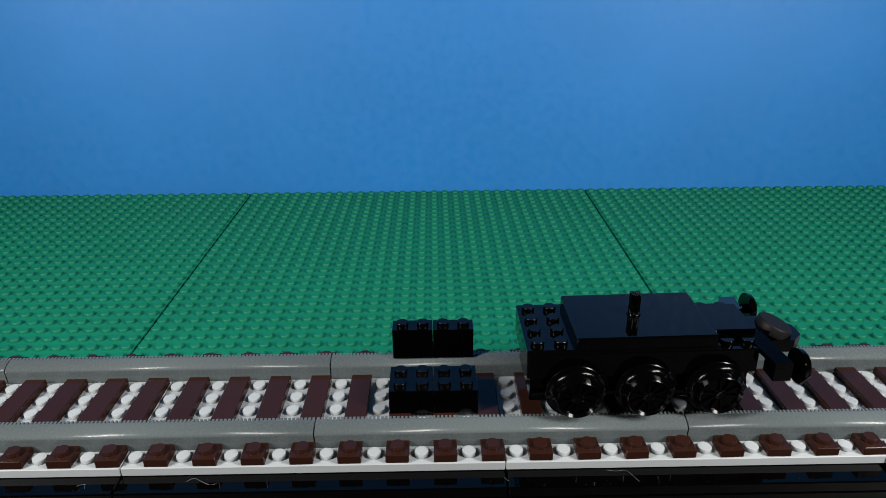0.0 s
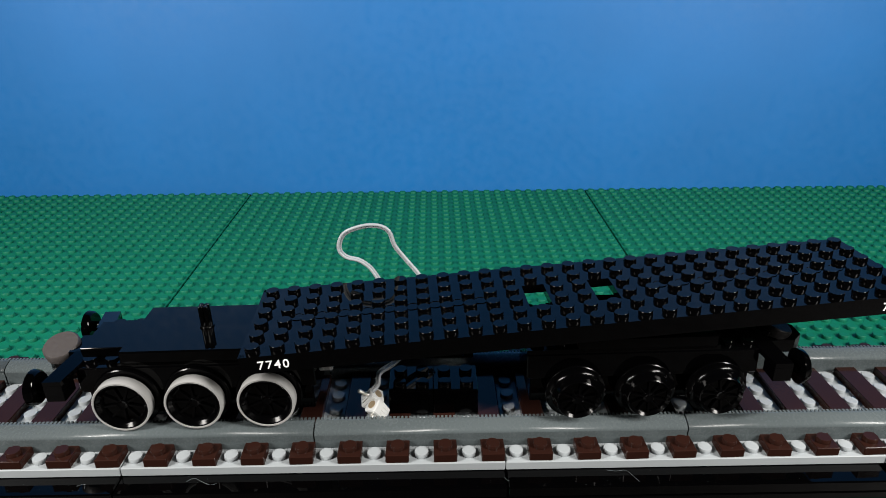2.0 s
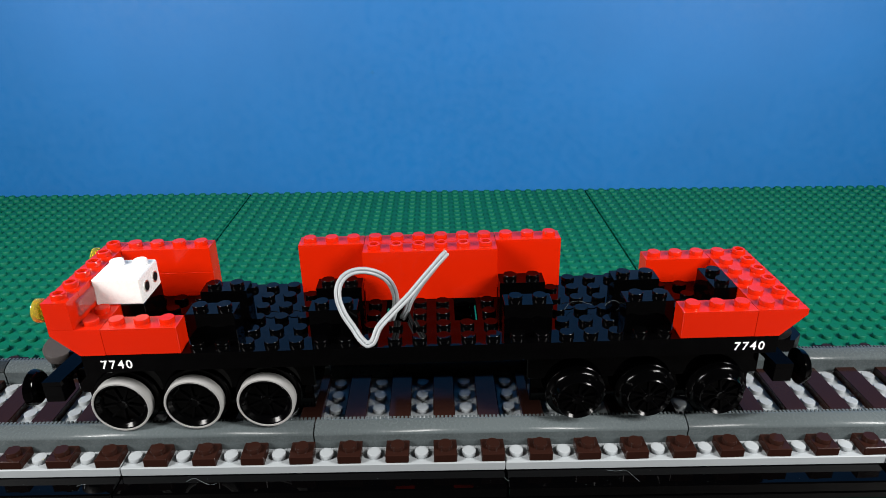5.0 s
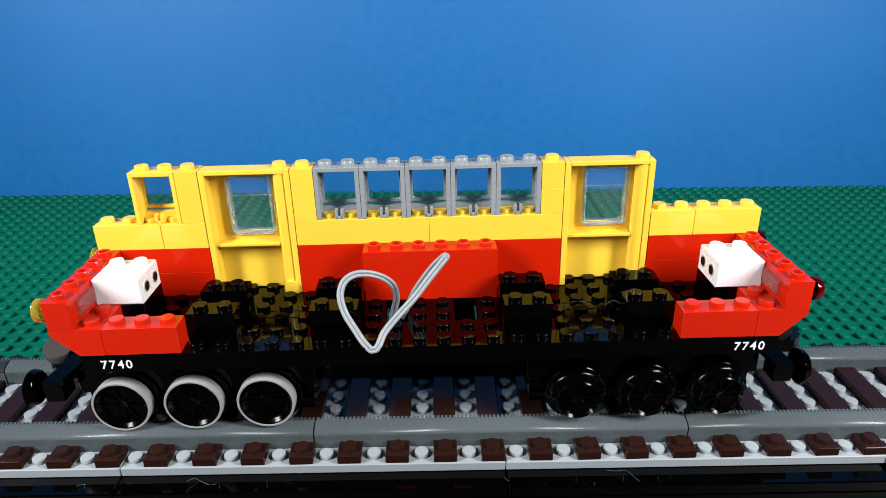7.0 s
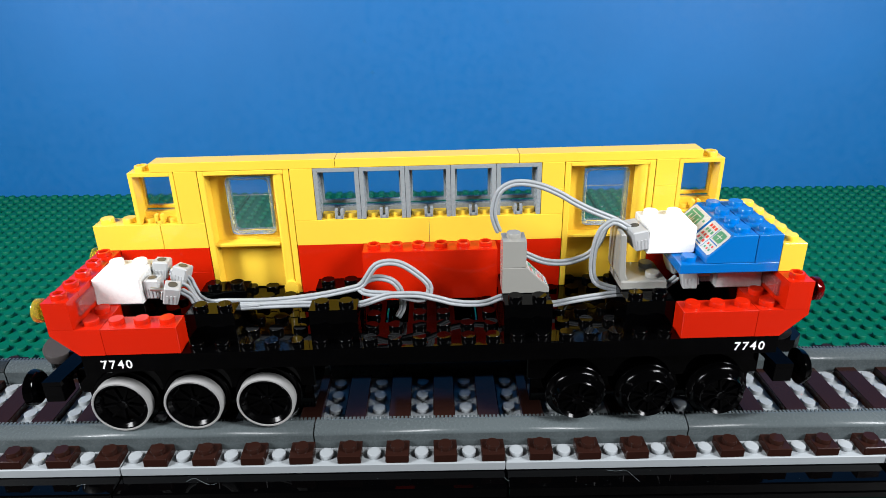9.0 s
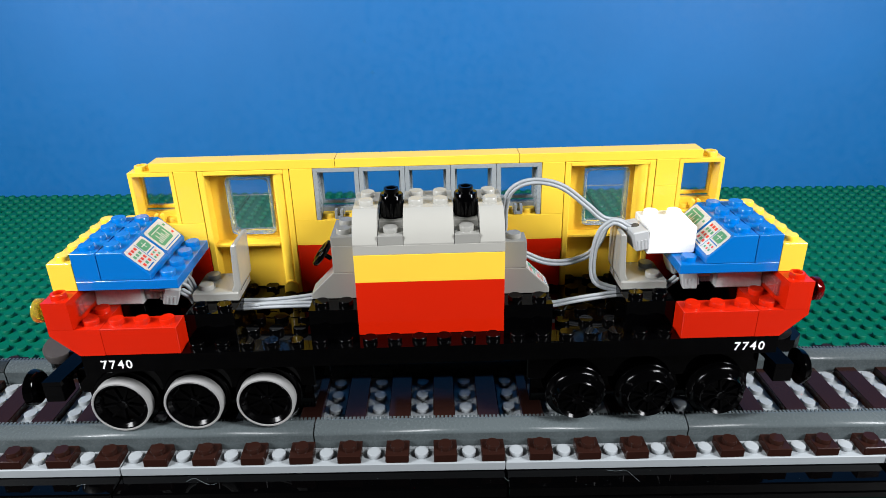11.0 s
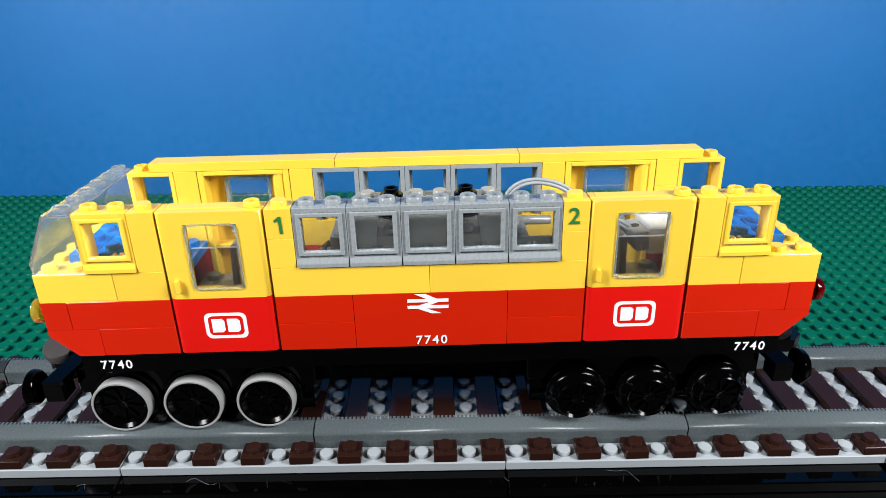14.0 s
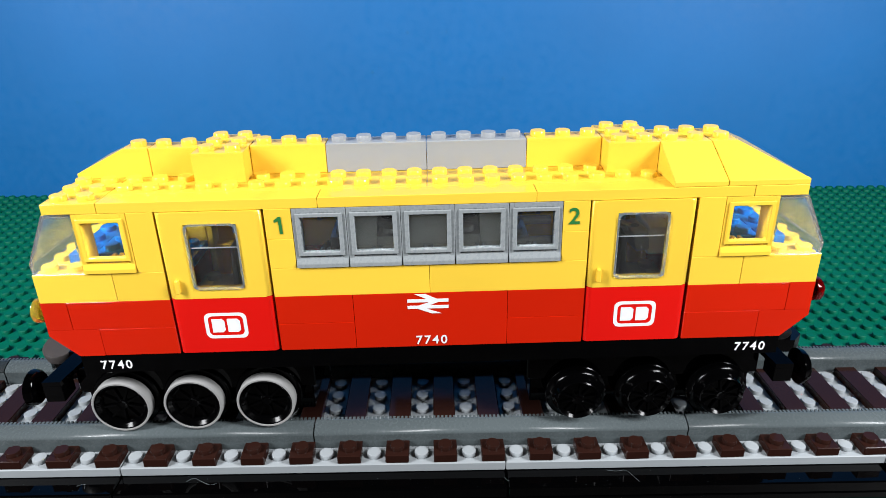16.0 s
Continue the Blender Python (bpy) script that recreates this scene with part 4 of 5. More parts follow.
def engine():
    lab = "light grey engine block brick"
    brick("YELLOW", -3, 1, 2.4, 6, 1, 1.2, 10.5, "yellow brick under the engine block")
    brick("RED", -3, 1, 0, 6, 1, 2.4, 10.4, "red wall brick under the engine block")
    brick("PALE_STONE", -3, 1, 3.6, 6, 4, 0.4, 10.6, "grey plate under the engine block", name="engine_base_plate")
    n = 0
    for x0, nx in ((-3, 1), (-1, 2), (2, 1)):
        for y0, d in ((1, -1), (3, 1)):
            b = bmesh.new()
            prof = [(-d * 0.988, 0.004), (-d * 0.988, 1.196), (0.02 * d, 1.196), (0.25 * d, 1.12), (0.5 * d, 0.95), (0.74 * d, 0.68), (0.90 * d, 0.38), (d * 0.988, 0.06), (d * 0.988, 0.004)]
            prism(b, prof, -nx / 2 + 0.012, nx / 2 - 0.012, "x", 0.0)
            for f in b.faces:
                f.smooth = abs(f.normal.x) < 0.1 and f.normal.z > 0.1 and f.normal.y * d > 0.05
            studs(b, [i + 0.5 - nx / 2 for i in range(nx)], (-0.5 * d,), 1.2)
            ob = tagged(mesh_object("engine_slope_brick", b, PALE_STONE), lab, "toy brick", "engine block bricks")
            ride(ob, x0 + nx / 2, y0 + 1, 4.0, 10.7 + 0.05 * (n // 2) * 2)
            n += 1
    for x in (-1.5, 1.5):
        brick("LIGHT_GREY", x - 0.5, 1, 4.0, 1, 1, 0.4, 10.9, "grey studded plate between the engine slopes")
        brick("LIGHT_GREY", x - 0.5, 2, 4.0, 1, 2, 0.62, 10.9, "grey block between the engine slopes", top=False)
        c = new("exhaust_stack")
        bm = bmesh.new()
        tube(bm, (0, 0, 0), 0.47, 0.95, n=20, cap_bev=0.03)
        tube(bm, (0, 0, 0.95), 0.3, 0.24, n=16, inner=0.19)
        chimney = part("chimney", bm, BLACK, c)
        for i in range(12):
            a = 2 * math.pi * i / 12
            bm = bmesh.new()
            tube(bm, (0.45 * math.cos(a), 0.45 * math.sin(a), 0.06), 0.055, 0.60, n=6)
            part("rib", bm, BLACK, chimney)
        tagged(c, "black ribbed exhaust stack on the grey engine", "exhaust stack", "exhaust stacks")
        ride(c, x + 0.03, 2.7, 4.62, 11.0)
    # handles at the east end of the engine
    h = new("engine_side_bars")
    bm = bmesh.new()
    box(bm, -0.5, 0.5, -1, 1, -0.4, 0.0, 0.03)
    studs(bm, (0.0,), (-0.5, 0.5), 0.0)
    part("plate", bm, LIGHT_GREY, h)
    for y in (-1.25, 1.0):
        bm = bmesh.new()
        tube(bm, (-0.5, y, -0.1), 0.2, 2.2, "x", 14, cap_bev=0.04)
        part("bar", bm, LIGHT_GREY, h, "round grey bar")
    tagged(h, "grey side plate with two round bars at the engine end", "engine fitting")
    ride(h, 3.5, 2.6, 4.0, 11.1)
    brick("LIGHT_GREY", -4, 2, 3.6, 1, 2, 0.4, 10.9, "grey studded plate beside the engine")


def front_side():
    low = "glossy red brick in the near side wall"
    yel = "yellow brick in the near side wall"
    post = "tall yellow one-stud post beside a window"
    f = brick("RED", -3, 0, 0, 6, 1, 2.4, 11.2, "red six-stud wall brick with white symbol and number", hollow=True)
    writing("7740", 0.53, PRINT_WHITE, f, 0, -0.508, 0.29, bold=0.008, spacing=1.25)
    bm = bmesh.new()
    for shape in ([(-0.8, 1.98), (-0.8, 1.84), (0.8, 1.84), (0.8, 1.98)], [(-0.8, 1.70), (-0.8, 1.56), (0.8, 1.56), (0.8, 1.70)],
                  [(-0.52, 2.2), (-0.1, 2.2), (0.36, 1.98), (-0.06, 1.98)], [(0.06, 1.84), (-0.36, 1.70), (0.06, 1.70), (0.42, 1.84)], [(-0.06, 1.56), (0.52, 1.34), (0.14, 1.34), (-0.4, 1.56)]):
        shape = [(p - 0.1, q + 0.16) for p, q in shape]
        prism(bm, shape, -0.506, -0.500, "y", 0)
    part("printed_symbol", bm, PRINT_WHITE, f, "white double arrow symbol")
    brick("RED", -14, 0, 1.2, 4, 1, 1.2, 11.4, low)
    brick("RED", -6, 0, 0, 3, 1, 1.2, 11.5, low)
    brick("RED", -6, 0, 1.2, 3, 1, 1.2, 11.6, low)
    brick("RED", 3, 0, 0, 3, 1, 1.2, 11.7, low)
    brick("RED", 3, 0, 1.2, 3, 1, 1.2, 11.8, low)
    brick("RED", 10, 0, 1.2, 4, 1, 1.2, 11.9, low)
    brick("YELLOW", 10, 0, 2.4, 2, 1, 1.2, 11.9, yel)
    brick("YELLOW", 12, 0, 2.4, 3, 1, 1.2, 12.0, yel)
    brick("YELLOW", 0, 0, 2.4, 6, 1, 1.2, 12.1, yel)
    brick("YELLOW", -6, 0, 2.4, 6, 1, 1.2, 12.2, yel)
    brick("YELLOW", -12, 0, 2.4, 2, 1, 1.2, 12.3, yel)
    brick("YELLOW", -15, 0, 2.4, 3, 1, 1.2, 12.4, yel)
    windshield(-1, 12.5)
    window_piece("YELLOW", -13, 0, True, 12.6)
    brick("YELLOW", -11, 0, 3.6, 1, 1, 2.4, 12.7, post)
    door_piece(-10, 0, True, 12.8, True)
    brick("YELLOW", -6, 0, 3.6, 1, 1, 1.2, 12.9, post)
    p = brick("YELLOW", -6, 0, 4.8, 1, 1, 1.2, 13.0, "yellow one-stud brick printed with a green number")
    bm = bmesh.new()
    prism(bm, [(0.02, 0.22), (0.14, 0.22), (0.12, 0.90), (0.02, 0.90), (-0.15, 0.76), (-0.15, 0.66), (0.01, 0.74)], -0.507, -0.502, "y", 0)
    part("printed_number", bm, PRINT_GREEN, p)
    for i in range(5):
        window_piece("GREY", -5 + 2 * i, 0, True, 13.1 + 0.1 * i)
    brick("YELLOW", 5, 0, 3.6, 1, 1, 1.2, 13.6, post)
    p = brick("YELLOW", 5, 0, 4.8, 1, 1, 1.2, 13.6, "yellow one-stud brick printed with a green number")
    writing("2", 0.90, PRINT_GREEN, p, -0.08, -0.508, 0.58, bold=0.012)
    door_piece(6, 0, True, 13.7, True)
    brick("YELLOW", 10, 0, 3.6, 1, 1, 2.4, 13.9, post)
    window_piece("YELLOW", 11, 0, True, 14.0)
    windshield(1, 14.1)


def roof():
    strip = "long smooth yellow strip along the top of the wall"
    brick("YELLOW", 12, 0, 6, 2, 6, 0.4, 14.2, "yellow studded plate over the cab windshield", name="roof_plate")
    brick("YELLOW", 4, 0, 6, 8, 1, 0.4, 14.3, strip, top=False, name="smooth_strip")
    brick("YELLOW", -4, 0, 6, 8, 1, 0.4, 14.4, strip, top=False, name="smooth_strip")
    brick("YELLOW", -12, 0, 6, 8, 1, 0.4, 14.5, strip, top=False, name="smooth_strip")
    brick("YELLOW", -14, 0, 6, 2, 6, 0.4, 14.5, "yellow studded plate over the cab windshield", name="roof_plate")
    corner_slope(-1, 1, 14.6)
    brick("YELLOW", -12, 1, 6, 12, 4, 0.4, 14.7, "large yellow studded roof plate", name="roof_plate")
    sl = "yellow roof slope brick with studs along its ridge"
    roof_slope("YELLOW", -11, -9, 3, 6, 1, 14.8, sl)
    roof_slope("YELLOW", -9, -7, 4, 6, 1, 14.9, sl, depth=1)
    brick("YELLOW", -9, 2, 6.4, 2, 2, 1.2, 14.9, "yellow square brick on the roof")
    roof_slope("YELLOW", -7, -4, 3, 6, 1, 15.1, sl)
    roof_slope("SMOKE", -4, 0, 3, 6, 1, 15.2, "grey smoky roof slope brick with a stud ridge")
    brick("YELLOW", 0, 1, 6, 12, 4, 0.4, 15.3, "large yellow studded roof plate", name="roof_plate")
    roof_slope("SMOKE", 0, 4, 3, 6, 1, 15.3, "grey smoky roof slope brick with a stud ridge")
    roof_slope("YELLOW", 4, 7, 3, 6, 1, 15.4, sl)
    roof_slope("YELLOW", 7, 9, 4, 6, 1, 15.5, sl, depth=1)
    brick("YELLOW", 7, 2, 6.4, 2, 2, 1.2, 15.6, "yellow square brick on the roof")
    roof_slope("YELLOW", 9, 11, 3, 6, 1, 15.7, sl)
    corner_slope(1, 1, 15.8)
    corner_slope(1, -1, 15.9)
    roof_slope("YELLOW", 9, 11, 0, 3, -1, 16.0, sl)


# ---- cables ----
def cable(label, shapes, stow, step=0.2, strands=2):
    """A cable in short rigid pieces. shapes: (time, path); what a path leaves over lies folded at stow."""
    c = new("connecting_cable")
    bm = bmesh.new()
    for k in range(strands):
        o = (k - (strands - 1) / 2) * 0.145
        strand(bm, Vector((-step / 2, o, 0)), Vector((step / 2, o, 0)), 0.078 if strands > 1 else 0.085)
    me = None
    pieces = []
    n = max(len(smooth_path(pts, step)) for t, pts, *_ in shapes if pts)
    for i in range(n):
        if me is None:
            ob = part("cable_piece", bm, CABLE, c)
            me = ob.data
        else:
            ob = place_part("cable_piece", me, c, Matrix())
        pieces.append(ob)
    tagged(c, label, "cable", "cables")
    c.matrix_basis = Matrix()
    rows = [[] for _ in range(n)]
    quats = [None] * n
    last = [None] * n
    for t, pts, *lean in shapes:
        line = smooth_path(pts, step) if pts else []
        for i in range(n):
            if i + 1 < len(line):
                a, b = line[i], line[i + 1]
                mid, tan = (a + b) / 2, (b - a).normalized()
                if stow is not None and pts:
                    w = TRAIN @ (mid * U)
                    tan = TRAIN.to_3x3() @ tan
                else:
                    w = mid * U
            else:
                j = i - len(line)
                mid = Vector(stow[:3]) if pts else Vector((10, -62, -6.5))
                mid = mid + Vector(((j % 4) * 0.3, (j // 4 % 6) * 0.3, (j // 24) * 0.25))
                w = (TRAIN @ (mid * U)) if pts else mid * U
                tan = Vector((1, 0, 0))
            side = Vector((0, 0.915, -0.40)).cross(tan)
            side = side.normalized() if side.length > 0.05 else Vector((0, 0, 1))
            if lean:
                side = Matrix.Rotation(radians(lean[0]), 3, tan) @ side      # the ribbon stands on edge
            up = tan.cross(side).normalized()
            q = Matrix((tan, side, up)).transposed().to_quaternion()
            if quats[i] is not None:
                turned = [q] + [q @ Euler(e).to_quaternion() for e in ((math.pi, 0, 0), (0, math.pi, 0), (0, 0, math.pi))]
                q = max(turned, key=lambda c: abs(c.dot(quats[i])))
            m = Matrix.Translation(w) @ q.to_matrix().to_4x4()
            if last[i] is not None and t > 0:
                rows[i].append((t - 2 / FPS, last[i]))
                rows[i].append((t - 1 / FPS, last[i].lerp(m, 0.5)))
            rows[i].append((t, m))
            quats[i], last[i] = q, m
    for i, ob in enumerate(pieces):
        rows[i].append((16.0, last[i]))
        ob.matrix_basis = rows[i][0][1]
        MOVES.append((ob, rows[i]))


def plug(keys, mat, wide=0.32):
    """A small connector block with a brass screw and a metal pin; keys: (time, local pose tuple)."""
    p = new("cable_plug")
    bm = bmesh.new()
    prism(bm, [(-0.32, -0.44), (0.26, -0.44), (0.33, 0.1), (0.33, 0.42), (-0.32, 0.42)], -wide, wide, "y", 0.05)
    for k in range(3):
        box(bm, -0.2 + 0.15 * k, -0.12 + 0.15 * k, -wide - 0.02, wide + 0.02, -0.38, 0.05, 0.01)
    box(bm, -0.42, -0.34, -0.2, 0.2, -0.3, 0.1, 0.03)
    part("housing", bm, mat, p)
    bm = bmesh.new()
    tube(bm, (0, 0, 0.41), 0.19, 0.025, n=14)
    part("screw", bm, BRASS if mat is PLUG_PALE else DARK_GASKET, p, "screw head in its hole")
    bm = bmesh.new()
    tube(bm, (-0.85, 0, 0.1), 0.09, 0.6, "x", 10)
    part("pin", bm, METAL, p, "split metal pin")
    tagged(p, "small pale connector plug with a metal pin", "plug", "cable plugs")
    w = tray_pose()
    rows = [(0.0, w)]
    cur = w
    for t, k in keys:
        m = w if k is None else train_pose(*k)
        rows += [(t - 1 / FPS, cur), (t, m)]
        cur = m
    rows.append((16.0, cur))
    p.matrix_basis = rows[0][1]
    MOVES.append((p, rows))


def wiring():
    loop = [(-4.18, 2.3, -1.25), (-3.56, 2.5, -2.0), (-2.61, 3.0, -2.51), (-2.12, 4.0, -1.72), (-1.87, 5.0, -0.94), (-1.19, 6.0, 0.5), (-1.73, 6.3, 0.82), (-2.79, 6.4, 1.55), (-3.31, 6.4, 1.92), (-3.98, 6.4, 1.94), (-4.01, 6.5, 2.48), (-3.26, 6.5, 3.03), (-2.19, 6.5, 3.23),
            (-1.54, 6.5, 2.78), (-1.29, 6.4, 1.95), (-0.51, 6.2, 0.83), (0.02, 5.6, -0.4), (-0.13, 5.0, -1.15), (-0.81, 4.0, -2.07), (-1.71, 3.0, -2.63), (-2.37, 2.0, -2.54), (-2.45, 1.6, -2.86), (-2.77, 1.4, -3.15)]
    head, tail = [(-4.18, 2.3, -1.25), (-3.56, 2.5, -2.0), (-2.61, 3.0, -2.51), (-2.07, 5.0, -2.64)], [(-0.83, 4.5, -2.38), (-1.71, 3.0, -2.63), (-2.37, 2.0, -2.54), (-2.45, 1.6, -2.86), (-2.77, 1.4, -3.15)]
    push_a = head + [(-2.01, 7.0, -2.03), (-2.82, 7.5, -0.33), (-3.49, 7.5, 0.41), (-4.19, 7.5, 0.65), (-4.52, 7.5, 1.12), (-4.25, 7.5, 1.87), (-3.39, 7.5, 2.24), (-2.56, 7.5, 2.27), (-2.02, 7.5, 1.96), (-1.77, 7.5, 1.19), (-1.23, 7.4, 0.45), (-0.54, 7.0, -0.32), (0.01, 6.4, -1.29)] + tail
    push_b = head + [(-2.17, 7.0, -2.52), (-2.99, 7.5, -0.8), (-4.04, 7.5, 0.65), (-3.59, 7.5, 1.16), (-3.11, 7.5, 1.29), (-2.67, 7.5, 1.13), (-2.09, 7.5, 0.12), (-0.98, 7.0, -1.25)] + tail
    push_c = head + [(-2.75, 7.0, -2.5), (-4.13, 7.5, -0.77), (-4.85, 7.5, 1.13), (-4.25, 7.5, 1.78), (-3.54, 7.5, 2.12), (-2.98, 7.5, 2.11), (-2.59, 7.5, 1.73), (-2.34, 7.5, 1.06), (-1.25, 7.0, -0.61)] + tail
    heart = [(-1.8, 2.9, -0.44), (-1.6, 2.8, 0.18), (-1.52, 2.6, 0.92), (-1.72, 2.4, 1.71), (-2.16, 2.2, 2.22), (-2.77, 2.0, 2.49), (-3.33, 1.8, 2.47), (-3.68, 1.5, 2.22), (-3.77, 1.2, 1.73), (-3.55, 0.9, 1.11), (-3.14, 0.6, 0.56), (-2.86, 0.3, 0.25), (-2.55, 0.1, 0.08), (-2.33, 0.2, 0.22), (-2.12, 0.5, 0.64), (-1.61, 1.0, 0.99), (-0.91, 1.4, 1.54), (-0.2, 1.7, 2.27), (0.38, 1.9, 2.87), (0.67, 2.02, 3.14), (0.55, 2.25, 2.94), (0.15, 2.4, 2.34), (-0.46, 2.6, 1.43), (-0.9, 2.8, 0.6), (-1.12, 2.9, -0.01), (-1.33, 3.0, -0.43)]
    heart_low = [(-1.84, 2.9, -0.44), (-1.63, 2.8, 0.18), (-1.48, 2.6, 0.92), (-1.61, 2.4, 1.6), (-2.02, 2.2, 2.06), (-2.58, 2.0, 2.34), (-3.12, 1.8, 2.4), (-3.52, 1.5, 2.22), (-3.67, 1.2, 1.73), (-3.49, 0.9, 1.11), (-3.09, 0.55, 0.55), (-2.74, 0.2, 0.15), (-2.38, -0.02, -0.12), (-2.13, 0.07, 0.06), (-1.93, 0.5, 0.37), (-1.38, 1.0, 0.85), (-0.68, 1.4, 1.46), (-0.03, 1.7, 2.2), (0.52, 1.9, 2.83), (0.72, 2.04, 3.04), (0.55, 2.25, 2.86), (0.09, 2.4, 2.33), (-0.52, 2.6, 1.39), (-0.98, 2.8, 0.49), (-1.22, 2.9, -0.09), (-1.38, 3.0, -0.47)]
    heart_lowest = [(-1.75, 2.9, -0.44), (-1.52, 2.8, 0.18), (-1.32, 2.6, 0.92), (-1.36, 2.4, 1.49), (-1.74, 2.2, 1.89), (-2.25, 2.0, 2.19), (-2.79, 1.8, 2.33), (-3.23, 1.5, 2.21), (-3.43, 1.2, 1.73), (-3.3, 0.9, 1.1), (-2.91, 0.5, 0.53), (-2.49, 0.1, 0.05), (-2.08, -0.15, -0.31), (-1.81, -0.05, -0.09), (-1.6, 0.5, 0.09), (-1.03, 1.0, 0.71), (-0.32, 1.4, 1.39), (0.27, 1.7, 2.13), (0.79, 1.9, 2.79), (0.91, 2.05, 2.95), (0.68, 2.25, 2.78), (0.16, 2.4, 2.31), (-0.45, 2.6, 1.36), (-0.92, 2.8, 0.38), (-1.19, 2.9, -0.17), (-1.3, 3.0, -0.51)]
    west = [(-11.2, 3.3, 2.05), (-10.74, 3.2, 2.03), (-10.42, 3.2, 1.78), (-10.24, 3.1, 1.36), (-10.0, 3.0, 0.93), (-9.55, 2.8, 0.8), (-8.8, 2.65, 0.88), (-6.87, 2.6, 0.88), (-4.91, 2.6, 1.06), (-3.44, 2.6, 1.34), (-2.94, 2.6, 1.51)]
    tied = west + [(-2.67, 2.6, 1.91), (-2.28, 2.6, 2.42), (-1.68, 2.6, 2.56), (-1.09, 2.6, 2.39), (-0.4, 2.6, 1.84), (-0.05, 2.55, 1.42), (-0.11, 2.5, 1.01), (-0.43, 2.45, 0.83), (-1.04, 2.4, 0.98), (-1.76, 2.4, 1.14), (-2.72, 2.45, 1.21), (-3.04, 2.6, 1.36),
                   (-2.95, 2.75, 1.5), (-2.58, 2.8, 1.7), (-2.1, 2.8, 1.74), (-1.62, 2.8, 1.56), (-1.33, 2.8, 1.17), (-1.25, 2.8, 0.67), (-1.25, 2.8, 0.25), (-1.46, 2.8, -0.17)]
    cable("pale twin cable running from the motor through the chassis opening", [(0.0, None), (1.1, loop, 55), (2.0, push_a, 55), (2.1, push_b, 55), (2.2, push_c, 55), (2.3, heart), (6.2, heart_low), (7.2, heart_lowest), (7.7, tied)], (-12.5, 2.0, -3.3))
    lead = [(-10.45, 2.3, 1.62), (-10.12, 2.3, 1.36), (-9.95, 2.3, 1.0), (-9.57, 2.3, 0.83), (-8.74, 2.4, 0.70), (-7.76, 2.4, 0.74), (-6.8, 2.4, 0.78), (-4.89, 2.35, 0.80), (-3.93, 2.3, 0.72), (-2.97, 2.3, 0.77), (-1.98, 2.3, 1.1), (-1.5, 2.3, 1.16), (-0.54, 2.3, 1.13), (0.3, 2.4, 0.86)]
    tail_8 = [(0.79, 2.5, 0.85), (1.39, 2.5, 0.92), (2.12, 2.5, 1.05), (2.85, 2.5, 1.3), (3.33, 2.5, 1.31), (4.06, 2.5, 0.99), (4.93, 2.5, 0.68), (6.03, 2.5, 0.73), (7.24, 2.5, 0.83), (8.46, 2.5, 0.87), (9.45, 2.5, 0.76), (9.8, 2.5, 0.88), (10.13, 2.5, 1.28), (10.5, 2.4, 1.5)]
    tail_9 = [(0.9, 2.5, 0.62), (1.63, 2.5, 0.52), (2.37, 2.5, 0.55), (2.97, 2.5, 0.78), (3.5, 2.5, 0.9), (4.3, 2.5, 0.7), (5.19, 2.5, 0.4), (5.79, 2.5, 0.49), (6.76, 2.5, 0.65), (8.1, 2.6, 0.75), (9.45, 2.6, 0.76), (10.0, 2.6, 1.0), (10.4, 2.5, 1.4), (10.5, 2.4, 1.6)]
    cable("pale grey twin cable lying along the chassis between the light bricks", [(0.0, None), (7.8, lead + tail_8), (8.7, lead + tail_9)], (13.0, 1.6, 0.3))
    short = [(-10.85, 2.6, 1.85), (-10.42, 2.7, 1.74), (-10.2, 2.7, 1.37), (-9.92, 2.65, 0.95), (-9.34, 2.55, 0.76), (-8.4, 2.45, 0.74), (-7.2, 2.4, 0.80)]
    cable("pale grey single cable from the connector plugs", [(0.0, None), (7.7, short)], (-12.6, 3.4, 0.3), strands=1)
    big = [(10.58, 3.3, 1.9), (10.3, 3.1, 1.2), (9.97, 3.0, 0.9), (9.6, 2.8, 0.9), (8.75, 2.2, 1.22), (7.52, 1.9, 1.59), (6.8, 1.9, 1.69), (6.69, 1.9, 1.82), (6.99, 1.9, 2.34), (7.49, 1.9, 3.34), (7.63, 2.0, 4.15), (7.5, 2.2, 5.08), (6.95, 2.5, 6.05), (6.37, 3.0, 6.55), (5.55, 3.0, 6.88), (4.41, 3.0, 7.09), (3.28, 3.0, 7.15),
           (2.15, 3.0, 6.95), (1.01, 3.0, 6.29), (0.41, 3.0, 5.35), (0.27, 3.0, 4.24), (0.29, 3.0, 3.21), (0.46, 2.9, 2.35), (0.73, 2.6, 1.5), (0.98, 2.2, 0.85), (1.3, 1.9, 0.45), (1.7, 1.75, 0.34)]
    mid = [(10.4, 3.0, 1.9), (9.6, 3.0, 1.45), (8.0, 3.0, 1.35), (7.3, 3.0, 1.5), (7.6, 3.0, 3.0), (7.8, 3.0, 4.4), (7.0, 3.0, 5.4), (5.6, 3.0, 6.0), (4.0, 3.0, 6.1), (2.6, 3.0, 5.6), (1.6, 2.9, 4.4), (1.3, 2.7, 3.0), (1.9, 2.4, 1.8), (2.5, 2.2, 1.4), (2.9, 2.1, 1.2)]
